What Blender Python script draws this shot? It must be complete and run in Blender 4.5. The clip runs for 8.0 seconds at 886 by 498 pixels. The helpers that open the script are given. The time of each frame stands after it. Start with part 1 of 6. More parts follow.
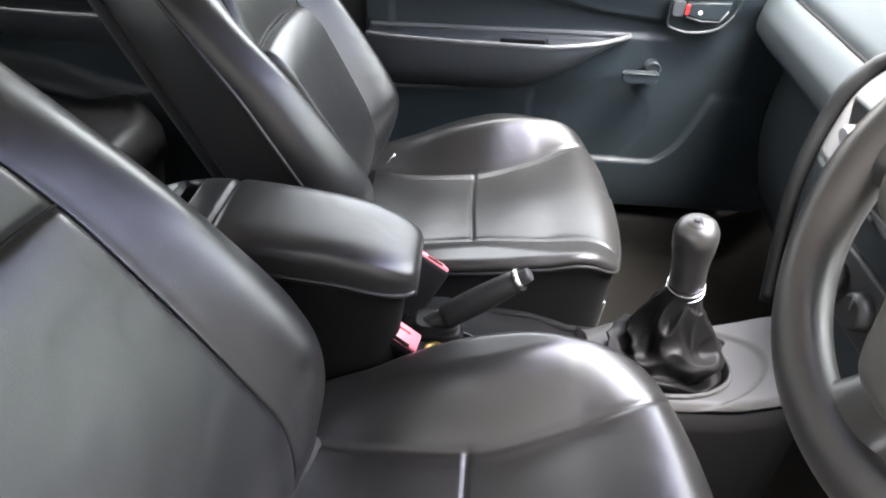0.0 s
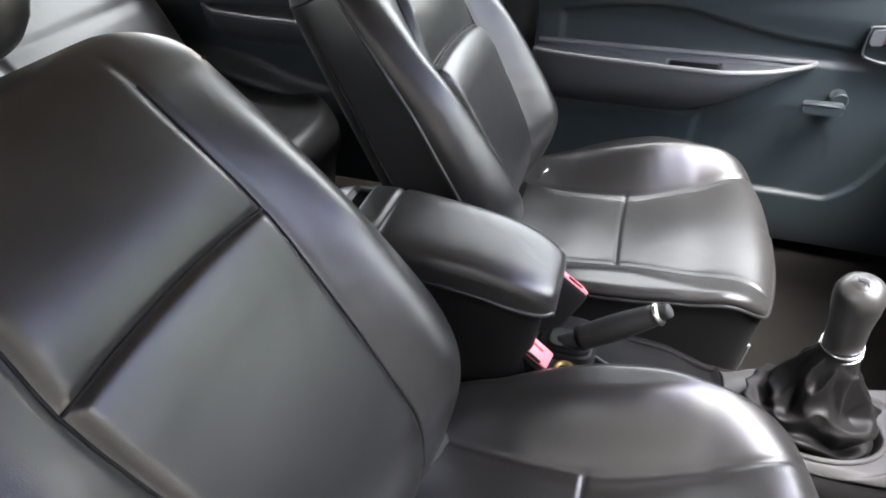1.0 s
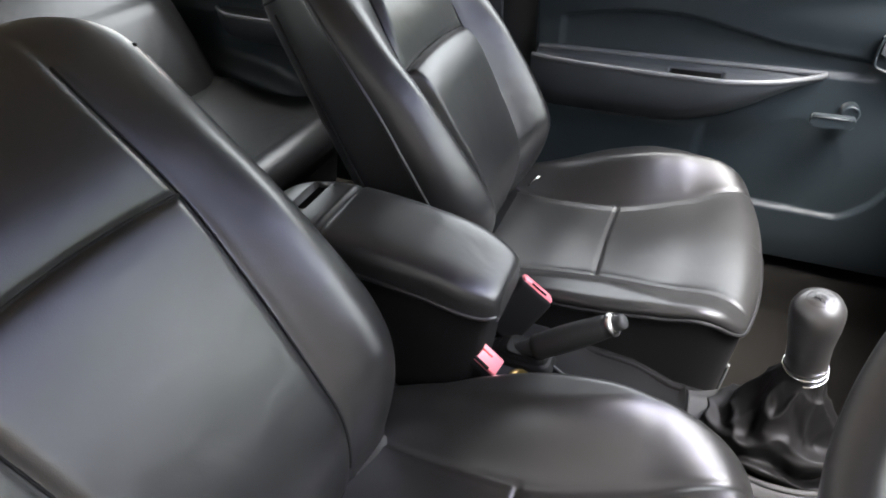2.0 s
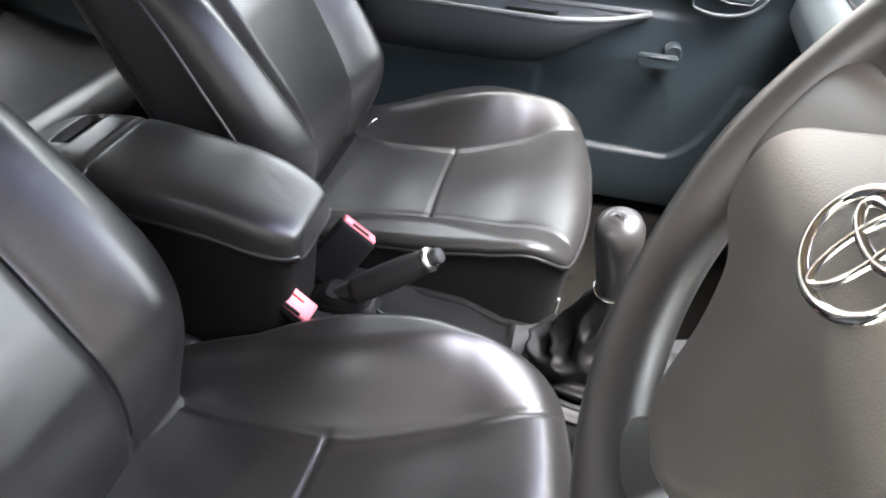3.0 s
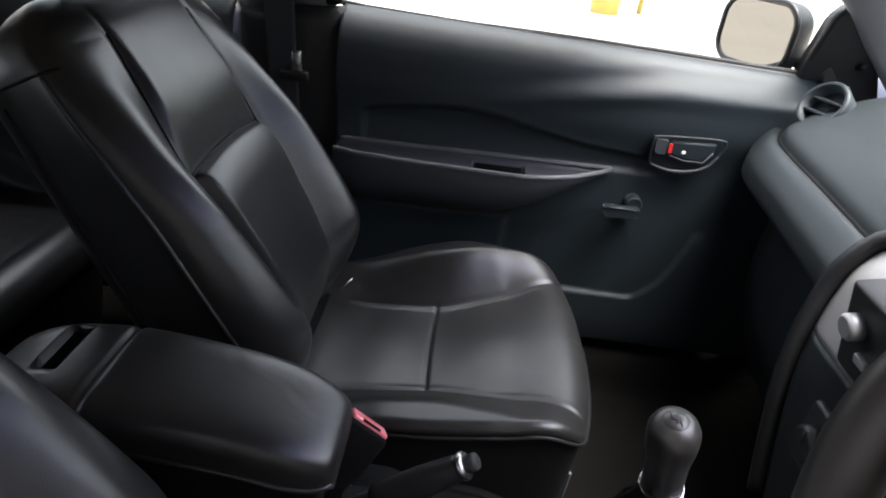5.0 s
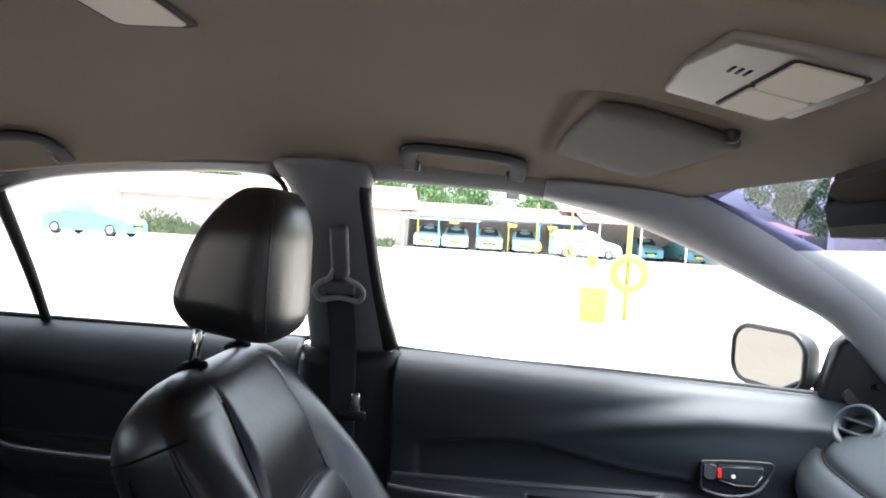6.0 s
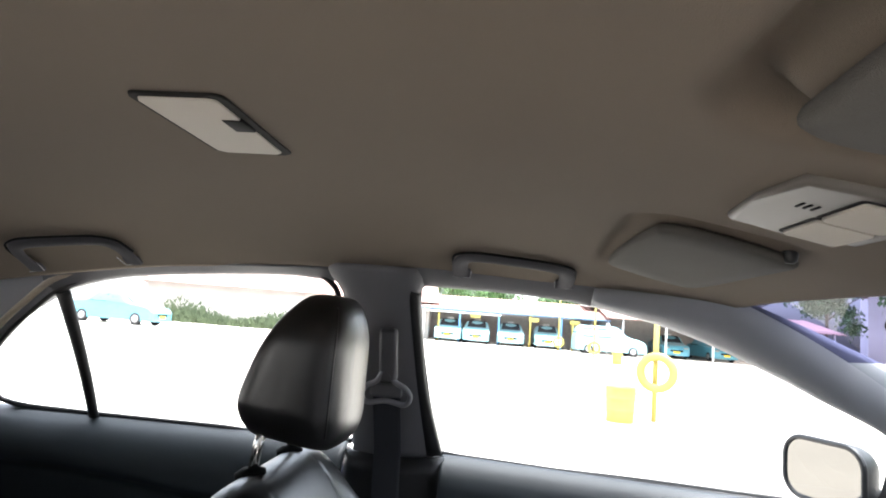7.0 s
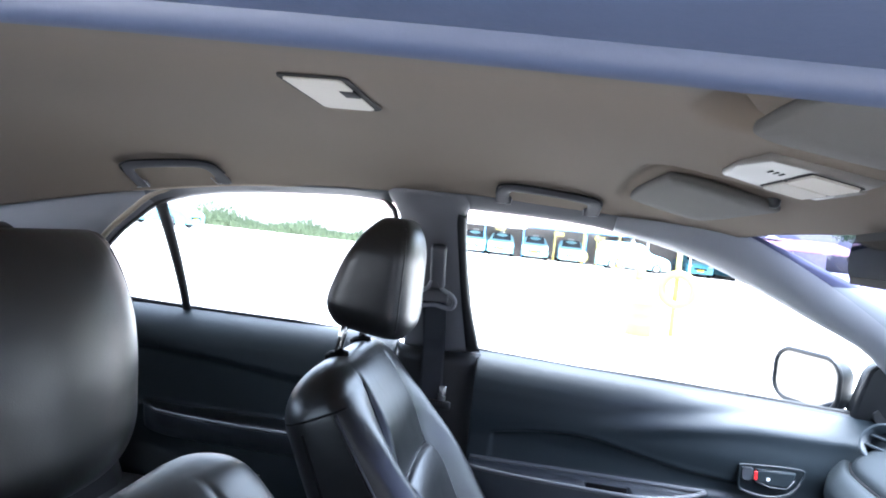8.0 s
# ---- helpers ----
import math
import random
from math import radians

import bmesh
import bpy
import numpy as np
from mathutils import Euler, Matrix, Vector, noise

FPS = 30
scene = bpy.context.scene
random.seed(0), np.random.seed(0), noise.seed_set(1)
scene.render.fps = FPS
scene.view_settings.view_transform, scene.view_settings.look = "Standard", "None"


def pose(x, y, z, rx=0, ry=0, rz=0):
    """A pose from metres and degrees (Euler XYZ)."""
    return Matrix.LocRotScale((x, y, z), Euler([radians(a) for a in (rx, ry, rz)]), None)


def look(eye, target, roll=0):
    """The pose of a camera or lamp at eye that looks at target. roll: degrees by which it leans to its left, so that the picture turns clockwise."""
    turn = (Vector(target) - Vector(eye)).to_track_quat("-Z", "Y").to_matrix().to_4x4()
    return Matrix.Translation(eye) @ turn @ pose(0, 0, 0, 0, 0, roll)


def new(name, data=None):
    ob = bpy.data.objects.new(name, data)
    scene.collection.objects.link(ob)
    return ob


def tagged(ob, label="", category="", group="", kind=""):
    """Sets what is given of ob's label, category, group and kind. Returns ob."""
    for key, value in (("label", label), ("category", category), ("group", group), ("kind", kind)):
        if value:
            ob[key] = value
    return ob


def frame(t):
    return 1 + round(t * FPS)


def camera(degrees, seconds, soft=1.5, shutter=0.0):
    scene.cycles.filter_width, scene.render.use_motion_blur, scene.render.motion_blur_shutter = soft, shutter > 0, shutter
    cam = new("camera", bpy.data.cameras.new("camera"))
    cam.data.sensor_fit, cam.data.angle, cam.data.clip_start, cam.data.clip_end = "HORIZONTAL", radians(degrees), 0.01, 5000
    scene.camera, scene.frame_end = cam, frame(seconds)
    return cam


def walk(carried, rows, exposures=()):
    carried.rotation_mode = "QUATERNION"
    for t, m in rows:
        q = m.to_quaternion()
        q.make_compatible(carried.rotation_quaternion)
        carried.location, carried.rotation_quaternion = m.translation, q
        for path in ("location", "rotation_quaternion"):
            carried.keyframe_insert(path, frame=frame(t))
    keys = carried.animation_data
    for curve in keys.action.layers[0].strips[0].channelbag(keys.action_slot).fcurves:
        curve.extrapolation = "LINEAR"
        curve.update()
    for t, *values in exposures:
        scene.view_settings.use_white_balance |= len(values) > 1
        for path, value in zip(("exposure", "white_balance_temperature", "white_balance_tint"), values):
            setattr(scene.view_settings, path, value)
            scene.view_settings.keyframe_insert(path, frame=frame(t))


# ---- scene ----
cam = camera(71.3, 8.0, soft=1.9)
PATH = [
    (0, (0.049, -0.541, 1.139), (-0.004, 1.045, -0.079), 2.1),
    (0.5, (0.028, -0.548, 1.156), (-0.239, 1.005, -0.076), 0.8),
    (1, (0.045, -0.558, 1.183), (-0.447, 0.938, -0.049), -1.1),
    (1.2, (0.058, -0.564, 1.191), (-0.545, 0.891, -0.042), -2.9),
    (2.3, (0.195, -0.5, 1.15), (-0.444, 0.986, -0.027), -1.7),
    (2.5, (0.22, -0.491, 1.144), (-0.283, 1.038, -0.043), 1.3),
    (3, (0.217, -0.476, 1.102), (-0.051, 1.043, -0.171), 3.9),
    (3.5, (0.212, -0.456, 1.116), (0.025, 1.047, -0.191), 5.3),
    (4, (0.197, -0.436, 1.132), (0.067, 1.078, -0.168), 5.7),
    (4.2, (0.183, -0.419, 1.145), (0.065, 1.089, -0.164), 6.2),
    (5.3, (0.041, -0.413, 1.157), (0.019, 1.452, 0.436), 5.8),
    (5.5, (0.017, -0.442, 1.175), (-0.035, 1.488, 0.653), 5.0),
    (5.9, (-0.003, -0.466, 1.206), (-0.132, 1.525, 1.068), 4.8),
    (6, (-0.016, -0.472, 1.214), (-0.125, 1.524, 1.152), 3.5),
    (6.5, (-0.038, -0.481, 1.222), (-0.169, 1.506, 1.405), 3.3),
    (7, (-0.064, -0.503, 1.231), (-0.258, 1.474, 1.463), 4.4),
    (7.5, (-0.094, -0.578, 1.233), (-0.351, 1.399, 1.401), 5.6),
    (8, (-0.085, -0.687, 1.243), (-0.336, 1.296, 1.181), 6.2),
]
walk(cam, [(t, look(eye, target, roll)) for t, eye, target, roll in PATH],
     [(0, 5.65, 6750, 10), (0.5, 5.82, 6750, 10), (1.2, 5.45, 6750, 10), (2.3, 5.2, 6750, 10), (3.0, 5.65, 6750, 10), (3.2, 5.7, 6750, 10), (3.6, 5.82, 6750, 10), (4.0, 4.95, 6750, 10), (4.2, 4.7, 6600, 12), (5.3, 3.45, 6400, 11), (5.8, 4.03, 6100, 11), (7.0, 4.05, 6150, 11), (7.5, 4.15, 6050, 11), (8.0, 4.85, 5300, 11)])

# ---- light ----
world = bpy.data.worlds.new("World")
scene.world = world
world.use_nodes = True
wn = world.node_tree
sky = wn.nodes.new("ShaderNodeTexSky")
sky.sky_type, sky.sun_disc = "NISHITA", False
SUN_EL, SUN_AZ = 80.0, 95.0
sky.sun_elevation, sky.sun_rotation = radians(SUN_EL), radians(SUN_AZ)
sky.dust_density = 6.0
haze = wn.nodes.new("ShaderNodeHueSaturation")
haze.inputs["Saturation"].default_value = 0.32
wn.nodes["Background"].inputs["Strength"].default_value = 0.15
wn.links.new(sky.outputs[0], haze.inputs["Color"])
wn.links.new(haze.outputs[0], wn.nodes["Background"].inputs["Color"])
sun = new("sun", bpy.data.lights.new("sun", "SUN"))
sun.data.energy, sun.data.angle, sun.data.color = 0.8, radians(40), (1.0, 0.97, 0.92)
sa, se = radians(SUN_AZ), radians(SUN_EL)
SUNWARD = Vector((math.sin(sa) * math.cos(se), math.cos(sa) * math.cos(se), math.sin(se)))
sun.matrix_world = look(SUNWARD * 40, (0, 0, 0))


# ---- materials ----
def mat(name, color, rough=0.5, metal=0.0, var=0.12, scale=30.0, bump=0.05, grain=400.0, coat=0.0, per=False, spec=0.5, rough_var=0.08, kind="noise", sheen=0.0, wrinkle=0.0):
    """A surface with broad tone variation, fine grain relief and uneven gloss."""
    m = bpy.data.materials.new(name)
    m.use_nodes = True
    nt = m.node_tree
    p = nt.nodes["Principled BSDF"]
    tc = nt.nodes.new("ShaderNodeTexCoord")
    n1 = nt.nodes.new("ShaderNodeTexNoise")
    n1.inputs["Scale"].default_value, n1.inputs["Detail"].default_value = scale * 0.2, 5
    n2 = nt.nodes.new("ShaderNodeTexVoronoi" if kind == "leather" else "ShaderNodeTexNoise")
    n2.inputs["Scale"].default_value = grain
    nt.links.new(tc.outputs["Object"], n1.inputs["Vector"])
    nt.links.new(tc.outputs["Object"], n2.inputs["Vector"])
    mix = nt.nodes.new("ShaderNodeMix")
    mix.data_type = "RGBA"
    mix.inputs["A"].default_value = [c * (1 - var) for c in color] + [1]
    mix.inputs["B"].default_value = [min(1, c * (1 + var)) for c in color] + [1]
    nt.links.new(n1.outputs["Fac"], mix.inputs["Factor"])
    out = mix.outputs["Result"]
    if per:
        oi = nt.nodes.new("ShaderNodeObjectInfo")
        hs = nt.nodes.new("ShaderNodeHueSaturation")
        mr = nt.nodes.new("ShaderNodeMapRange")
        mr.inputs["To Min"].default_value, mr.inputs["To Max"].default_value = 0.8, 1.2
        nt.links.new(oi.outputs["Random"], mr.inputs["Value"])
        nt.links.new(mr.outputs["Result"], hs.inputs["Value"])
        nt.links.new(out, hs.inputs["Color"])
        out = hs.outputs["Color"]
    nt.links.new(out, p.inputs["Base Color"])
    rr = nt.nodes.new("ShaderNodeMapRange")
    rr.inputs["To Min"].default_value, rr.inputs["To Max"].default_value = max(0.02, rough - rough_var), min(1, rough + rough_var)
    nt.links.new(n1.outputs["Fac"], rr.inputs["Value"])
    nt.links.new(rr.outputs["Result"], p.inputs["Roughness"])
    p.inputs["Metallic"].default_value = metal
    p.inputs["Coat Weight"].default_value = coat
    p.inputs["Specular IOR Level"].default_value = spec
    p.inputs["Sheen Weight"].default_value = sheen
    if bump:
        b = nt.nodes.new("ShaderNodeBump")
        b.inputs["Strength"].default_value, b.inputs["Distance"].default_value = bump, 0.002
        nt.links.new(n2.outputs["Distance" if kind == "leather" else "Fac"], b.inputs["Height"])
        if wrinkle:
            n3 = nt.nodes.new("ShaderNodeTexNoise")
            n3.inputs["Scale"].default_value, n3.inputs["Detail"].default_value, n3.inputs["Distortion"].default_value = 16.0, 2.0, 0.6
            nt.links.new(tc.outputs["Object"], n3.inputs["Vector"])
            b3 = nt.nodes.new("ShaderNodeBump")
            b3.inputs["Strength"].default_value, b3.inputs["Distance"].default_value = wrinkle, 0.02
            nt.links.new(n3.outputs["Fac"], b3.inputs["Height"])
            nt.links.new(b3.outputs["Normal"], b.inputs["Normal"])
        nt.links.new(b.outputs["Normal"], p.inputs["Normal"])
    return m


def glass_mat(name, tint, gloss=0.05):
    m = bpy.data.materials.new(name)
    m.use_nodes = True
    nt = m.node_tree
    nt.nodes.remove(nt.nodes["Principled BSDF"])
    tr, gl, mx = nt.nodes.new("ShaderNodeBsdfTransparent"), nt.nodes.new("ShaderNodeBsdfGlossy"), nt.nodes.new("ShaderNodeMixShader")
    tr.inputs["Color"].default_value = (*tint, 1)
    gl.inputs["Roughness"].default_value = 0.02
    mx.inputs["Fac"].default_value = gloss
    nt.links.new(tr.outputs[0], mx.inputs[1])
    nt.links.new(gl.outputs[0], mx.inputs[2])
    nt.links.new(mx.outputs[0], nt.nodes["Material Output"].inputs["Surface"])
    return m


LEATHER = mat("black_leather", (0.0090, 0.0090, 0.0096), 0.34, spec=0.72, var=0.2, scale=25, bump=0.05, grain=900, kind="leather", rough_var=0.06, wrinkle=0.05)
SEAM = mat("seam_thread", (0.008, 0.008, 0.0085), 0.7, spec=0.2)
VINYL = mat("side_vinyl", (0.009, 0.009, 0.0102), 0.5, spec=0.3, var=0.2, bump=0.08, grain=700, kind="leather")
DOORPL = mat("door_plastic", (0.0088, 0.0150, 0.0196), 0.46, spec=0.42, sheen=0.06, var=0.12, bump=0.16, grain=1100, kind="leather", rough_var=0.05)
STRIP = mat("armrest_plastic", (0.042, 0.047, 0.054), 0.42, var=0.1, bump=0.10, grain=1000, kind="leather")
DASHPL = mat("dash_plastic", (0.0115, 0.0150, 0.0170), 0.44, spec=0.30, var=0.12, bump=0.16, grain=1100, kind="leather", rough_var=0.05)
DARKPL = mat("dark_plastic", (0.014, 0.0145, 0.0155), 0.42, spec=0.4, var=0.2, bump=0.1, grain=900)
RIMEDGE = mat("pale_edge", (0.10, 0.105, 0.112), 0.4, var=0.2, scale=80)
# below real black plastic: shade of recesses and low gaps is put in
BLACK = mat("black_shade_plastic", (0.0055, 0.0055, 0.0060), 0.75, spec=0.10, var=0.2)
GREYPL = mat("grey_plastic", (0.032, 0.0325, 0.034), 0.6, spec=0.3, var=0.06, bump=0.08, grain=900)
SILVER = mat("silver_paint", (0.30, 0.30, 0.31), 0.35, metal=0.3, var=0.06, bump=0.03)
WHEELPL = mat("wheel_urethane", (0.058, 0.054, 0.049), 0.40, spec=0.6, var=0.15, bump=0.08, grain=900, kind="leather")
RIMPL = mat("rim_urethane", (0.023, 0.0215, 0.0208), 0.38, spec=0.55, var=0.15, bump=0.03, grain=1000, kind="leather", rough_var=0.05)
CHROME = mat("chrome", (0.75, 0.74, 0.70), 0.12, metal=1.0, var=0.05, bump=0.0)
STEEL = mat("steel", (0.55, 0.55, 0.54), 0.28, metal=1.0, var=0.08, bump=0.0)
HEADLINER = mat("headliner_cloth", (0.142, 0.117, 0.0910), 0.95, spec=0.08, var=0.10, scale=12, bump=0.35, grain=1400, sheen=0.03)
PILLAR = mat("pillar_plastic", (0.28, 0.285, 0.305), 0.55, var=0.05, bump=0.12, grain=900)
# the pillar plastic again, darkened: shade put into its colour
PILLARDIM = mat("shaded_pillar_plastic", (0.125, 0.126, 0.135), 0.55, var=0.05, bump=0.12, grain=900)
VISOR = mat("visor_vinyl", (0.084, 0.079, 0.071), 0.9, spec=0.2, var=0.06, bump=0.25, grain=1000, kind="leather")
LENS = mat("lamp_lens", (0.40, 0.365, 0.31), 0.6, spec=0.15, var=0.05, bump=0.05, grain=300)
LAMPFRAME = mat("lamp_frame", (0.115, 0.104, 0.090), 0.5, var=0.05)
HANDLEPL = mat("grab_plastic", (0.056, 0.055, 0.061), 0.8, spec=0.15, var=0.05)
CARPET = mat("carpet", (0.0075, 0.0070, 0.0064), 1.0, spec=0.05, var=0.3, scale=60, bump=0.8, grain=900)
SEALLIP = mat("beige_seal_lip", (0.34, 0.29, 0.22), 0.6, var=0.1)
MATRUB = mat("rubber", (0.014, 0.014, 0.015), 0.65, var=0.2)
PINK = mat("buckle_button", (0.85, 0.22, 0.26), 0.35, var=0.05, bump=0.0)
RED = mat("lock_red", (0.65, 0.03, 0.03), 0.35, var=0.05)
WEB = mat("belt_webbing", (0.035, 0.038, 0.045), 0.8, var=0.15, bump=0.4, grain=1200)
BRASS = mat("socket_brass", (0.45, 0.32, 0.12), 0.35, metal=0.9)
BOOT = mat("boot_leather", (0.0036, 0.0036, 0.0040), 0.44, spec=0.20, var=0.2, bump=0.12, grain=800, kind="leather")
BLUEPAINT = mat("car_paint_blue", (0.10, 0.36, 0.46), 0.3, var=0.05, bump=0.0, coat=0.6)
TEAL = mat("taxi_paint", (0.30, 0.58, 0.64), 0.3, var=0.06, bump=0.0, coat=0.5, per=True)
WHITEP = mat("white_paint", (0.78, 0.79, 0.78), 0.35, var=0.05, coat=0.4)
BODY = mat("outer_paint", (0.029, 0.039, 0.070), 0.55, var=0.05)
YELLOW = mat("yellow_paint", (0.37, 0.30, 0.068), 0.55, var=0.12, scale=40, bump=0.3, grain=120)
BLOCKWALL = mat("light_block_grey", (0.08, 0.077, 0.074), 0.9, var=0.15, scale=3)
CONCRETE = mat("yard_paving", (0.50, 0.455, 0.40), 0.9, var=0.14, scale=3, bump=0.5, grain=60)
RUST = mat("rusty_roof", (0.34, 0.20, 0.17), 0.8, var=0.3, scale=8, bump=0.4, grain=40)
WALLP = mat("old_wall", (0.46, 0.43, 0.40), 0.9, var=0.35, scale=3, bump=0.4, grain=20)
BRICKW = mat("bare_brick", (0.42, 0.28, 0.22), 0.9, var=0.3, scale=6, bump=0.4, grain=20)
BLUEPOST = mat("blue_post", (0.12, 0.28, 0.48), 0.5, var=0.15)
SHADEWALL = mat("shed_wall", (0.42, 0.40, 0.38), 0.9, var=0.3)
BARK = mat("bark", (0.16, 0.12, 0.09), 0.9, var=0.3, bump=0.6, grain=60)
LEAF = mat("leaf", (0.075, 0.15, 0.045), 0.6, var=0.4, scale=20, bump=0.0, per=False)
GRASS = mat("grass", (0.075, 0.100, 0.048), 0.8, var=0.35, scale=10, bump=0.0)
PLATE = mat("plate_yellow", (0.80, 0.62, 0.05), 0.5)
CARGLASS = mat("car_window_dark", (0.05, 0.06, 0.07), 0.08, var=0.1, bump=0.0, coat=0.5)
TOWER = mat("tower_wall", (0.55, 0.55, 0.55), 0.8, var=0.1, scale=1)
# tint dims the bright yard seen through the side windows
GLASS = glass_mat("window_glass", (0.50, 0.52, 0.515), 0.04)
TINT = glass_mat("tinted_band", (0.130, 0.136, 0.225), 0.05)
CLEAR = glass_mat("windscreen_glass", (0.70, 0.725, 0.72), 0.04)
# rear window is unseen; its tint only sets how much light enters
REARGLASS = glass_mat("rear_glass", (0.70, 0.72, 0.73), 0.05)
KNOBPL = mat("knob_leather", (0.016, 0.0155, 0.016), 0.36, spec=0.6, var=0.15, bump=0.05, grain=900, kind="leather")
# this and MIRROR are darkened to tone down what they reflect
DIMMIRROR = mat("darkened_mirror", (0.022, 0.023, 0.027), 0.05, metal=1.0, var=0.02, bump=0.0, rough_var=0.01)
LAMPEDGE = mat("lamp_edge", (0.020, 0.019, 0.018), 0.8, spec=0.1)
MIRROR = mat("mirror", (0.17, 0.165, 0.155), 0.03, metal=1.0, var=0.02, bump=0.0, rough_var=0.01)


# ---- mesh helpers ----
def part(name, bm, material, parent=None, label="", smooth=True):
    """Links a bmesh as one mesh object, under parent if given."""
    me = bpy.data.meshes.new(name)
    bmesh.ops.recalc_face_normals(bm, faces=bm.faces)
    for f in bm.faces:
        f.smooth = smooth and len(f.verts) <= 4
    bm.to_mesh(me)
    bm.free()
    for m in material if isinstance(material, (list, tuple)) else [material]:
        me.materials.append(m)
    ob = new(name, me)
    if parent is not None:
        ob.parent = parent
    if label:
        ob["label"] = label
    return ob


def thing(name, label, category, at=(0, 0, 0), group="", kind=""):
    ob = new(name)
    ob.empty_display_size = 0.05
    ob.location = at
    return tagged(ob, label, category, group, kind)


def grid(f, nu, nv, close_u=False, close_v=False, bm=None, cap=False):
    """A sheet f(u, v), u and v from 0 to 1."""
    bm = bm or bmesh.new()
    rows = []
    for j in range(nv if close_v else nv + 1):
        rows.append([bm.verts.new(f(i / nu, j / nv)) for i in range(nu if close_u else nu + 1)])
    for j in range(nv):
        a, b = rows[j], rows[(j + 1) % len(rows)]
        for i in range(nu):
            k = (i + 1) % len(a)
            bm.faces.new((a[i], a[k], b[k], b[i]))
    if cap:
        for r in (rows[0], rows[-1]):
            bm.faces.new(r)
    return bm


def solid_sheet(f, nu, nv, thick, bm=None):
    """A sheet f(u, v) with a back face displaced by the vector thick and closed edges."""
    bm = bm or bmesh.new()
    d = Vector(thick)
    A = [[bm.verts.new(f(i / nu, j / nv)) for i in range(nu + 1)] for j in range(nv + 1)]
    B = [[bm.verts.new(v.co + d) for v in row] for row in A]
    for j in range(nv):
        for i in range(nu):
            bm.faces.new((A[j][i], A[j][i + 1], A[j + 1][i + 1], A[j + 1][i]))
            bm.faces.new((B[j][i], B[j + 1][i], B[j + 1][i + 1], B[j][i + 1]))
    edge = [(0, i) for i in range(nu)] + [(j, nu) for j in range(nv)] + [(nv, i) for i in range(nu, 0, -1)] + [(j, 0) for j in range(nv, 0, -1)]
    for k in range(len(edge)):
        (a, b), (c, e) = edge[k], edge[(k + 1) % len(edge)]
        bm.faces.new((A[a][b], A[c][e], B[c][e], B[a][b]))
    return bm


def box(c, s, bevel=0.004, rot=(0, 0, 0), bm=None, seg=2):
    bm = bm or bmesh.new()
    m = Matrix.LocRotScale(Vector(c), Euler([radians(a) for a in rot]), None)
    made = bmesh.ops.create_cube(bm, size=1.0, matrix=m @ Matrix.Diagonal((*s, 1)))
    if bevel:
        es = list({e for v in made["verts"] for e in v.link_edges})
        bmesh.ops.bevel(bm, geom=es, offset=min(bevel, min(s) * 0.45), segments=seg, profile=0.5, affect="EDGES")
    return bm


def smooth_path(pts, n, closed=False):
    """Catmull-Rom through pts, n points in each span."""
    P = [Vector(p) for p in pts]
    out, N = [], len(P)
    for i in range(N if closed else N - 1):
        if closed:
            a, b, c, d = P[i - 1], P[i], P[(i + 1) % N], P[(i + 2) % N]
        else:
            b, c = P[i], P[i + 1]
            a = P[i - 1] if i else b * 2 - c
            d = P[i + 2] if i + 2 < N else c * 2 - b
        for k in range(n):
            t = k / n
            out.append(0.5 * (2 * b + (c - a) * t + (2 * a - 5 * b + 4 * c - d) * t * t + (3 * b - a - 3 * c + d) * t ** 3))
    if not closed:
        out.append(P[-1])
    return out


def tube(pts, r, n=10, closed=False, bm=None, flat=1.0, up=(0, 0, 1)):
    """A round (or flattened) sweep along pts; r a number or a function of 0..1."""
    bm = bm or bmesh.new()
    P, N, rings = [Vector(p) for p in pts], len(pts), []
    for i, p in enumerate(P):
        if closed:
            t = P[(i + 1) % N] - P[i - 1]
        else:
            t = P[min(i + 1, N - 1)] - P[max(i - 1, 0)]
        t.normalize()
        s = t.cross(Vector(up))
        if s.length < 1e-4:
            s = t.cross(Vector((1, 0, 0)))
        s.normalize()
        w = s.cross(t)
        rr = r(i / max(1, N - 1)) if callable(r) else r
        rings.append([bm.verts.new(p + rr * (math.cos(2 * math.pi * k / n) * s + flat * math.sin(2 * math.pi * k / n) * w)) for k in range(n)])
    for i in range(N if closed else N - 1):
        a, b = rings[i], rings[(i + 1) % N]
        for k in range(n):
            bm.faces.new((a[k], a[(k + 1) % n], b[(k + 1) % n], b[k]))
    if not closed:
        bm.faces.new(rings[0])
        bm.faces.new(list(reversed(rings[-1])))
    return bm


def lathe(profile, m, n=28, bm=None):
    """Turns (radius, height) pairs about the z axis of the pose m."""
    bm = bm or bmesh.new()
    rings = [[bm.verts.new(m @ Vector((r * math.cos(2 * math.pi * k / n), r * math.sin(2 * math.pi * k / n), h))) for k in range(n)] for r, h in profile]
    for a, b in zip(rings, rings[1:]):
        for k in range(n):
            bm.faces.new((a[k], a[(k + 1) % n], b[(k + 1) % n], b[k]))
    bm.faces.new(rings[0])
    bm.faces.new(rings[-1])
    return bm


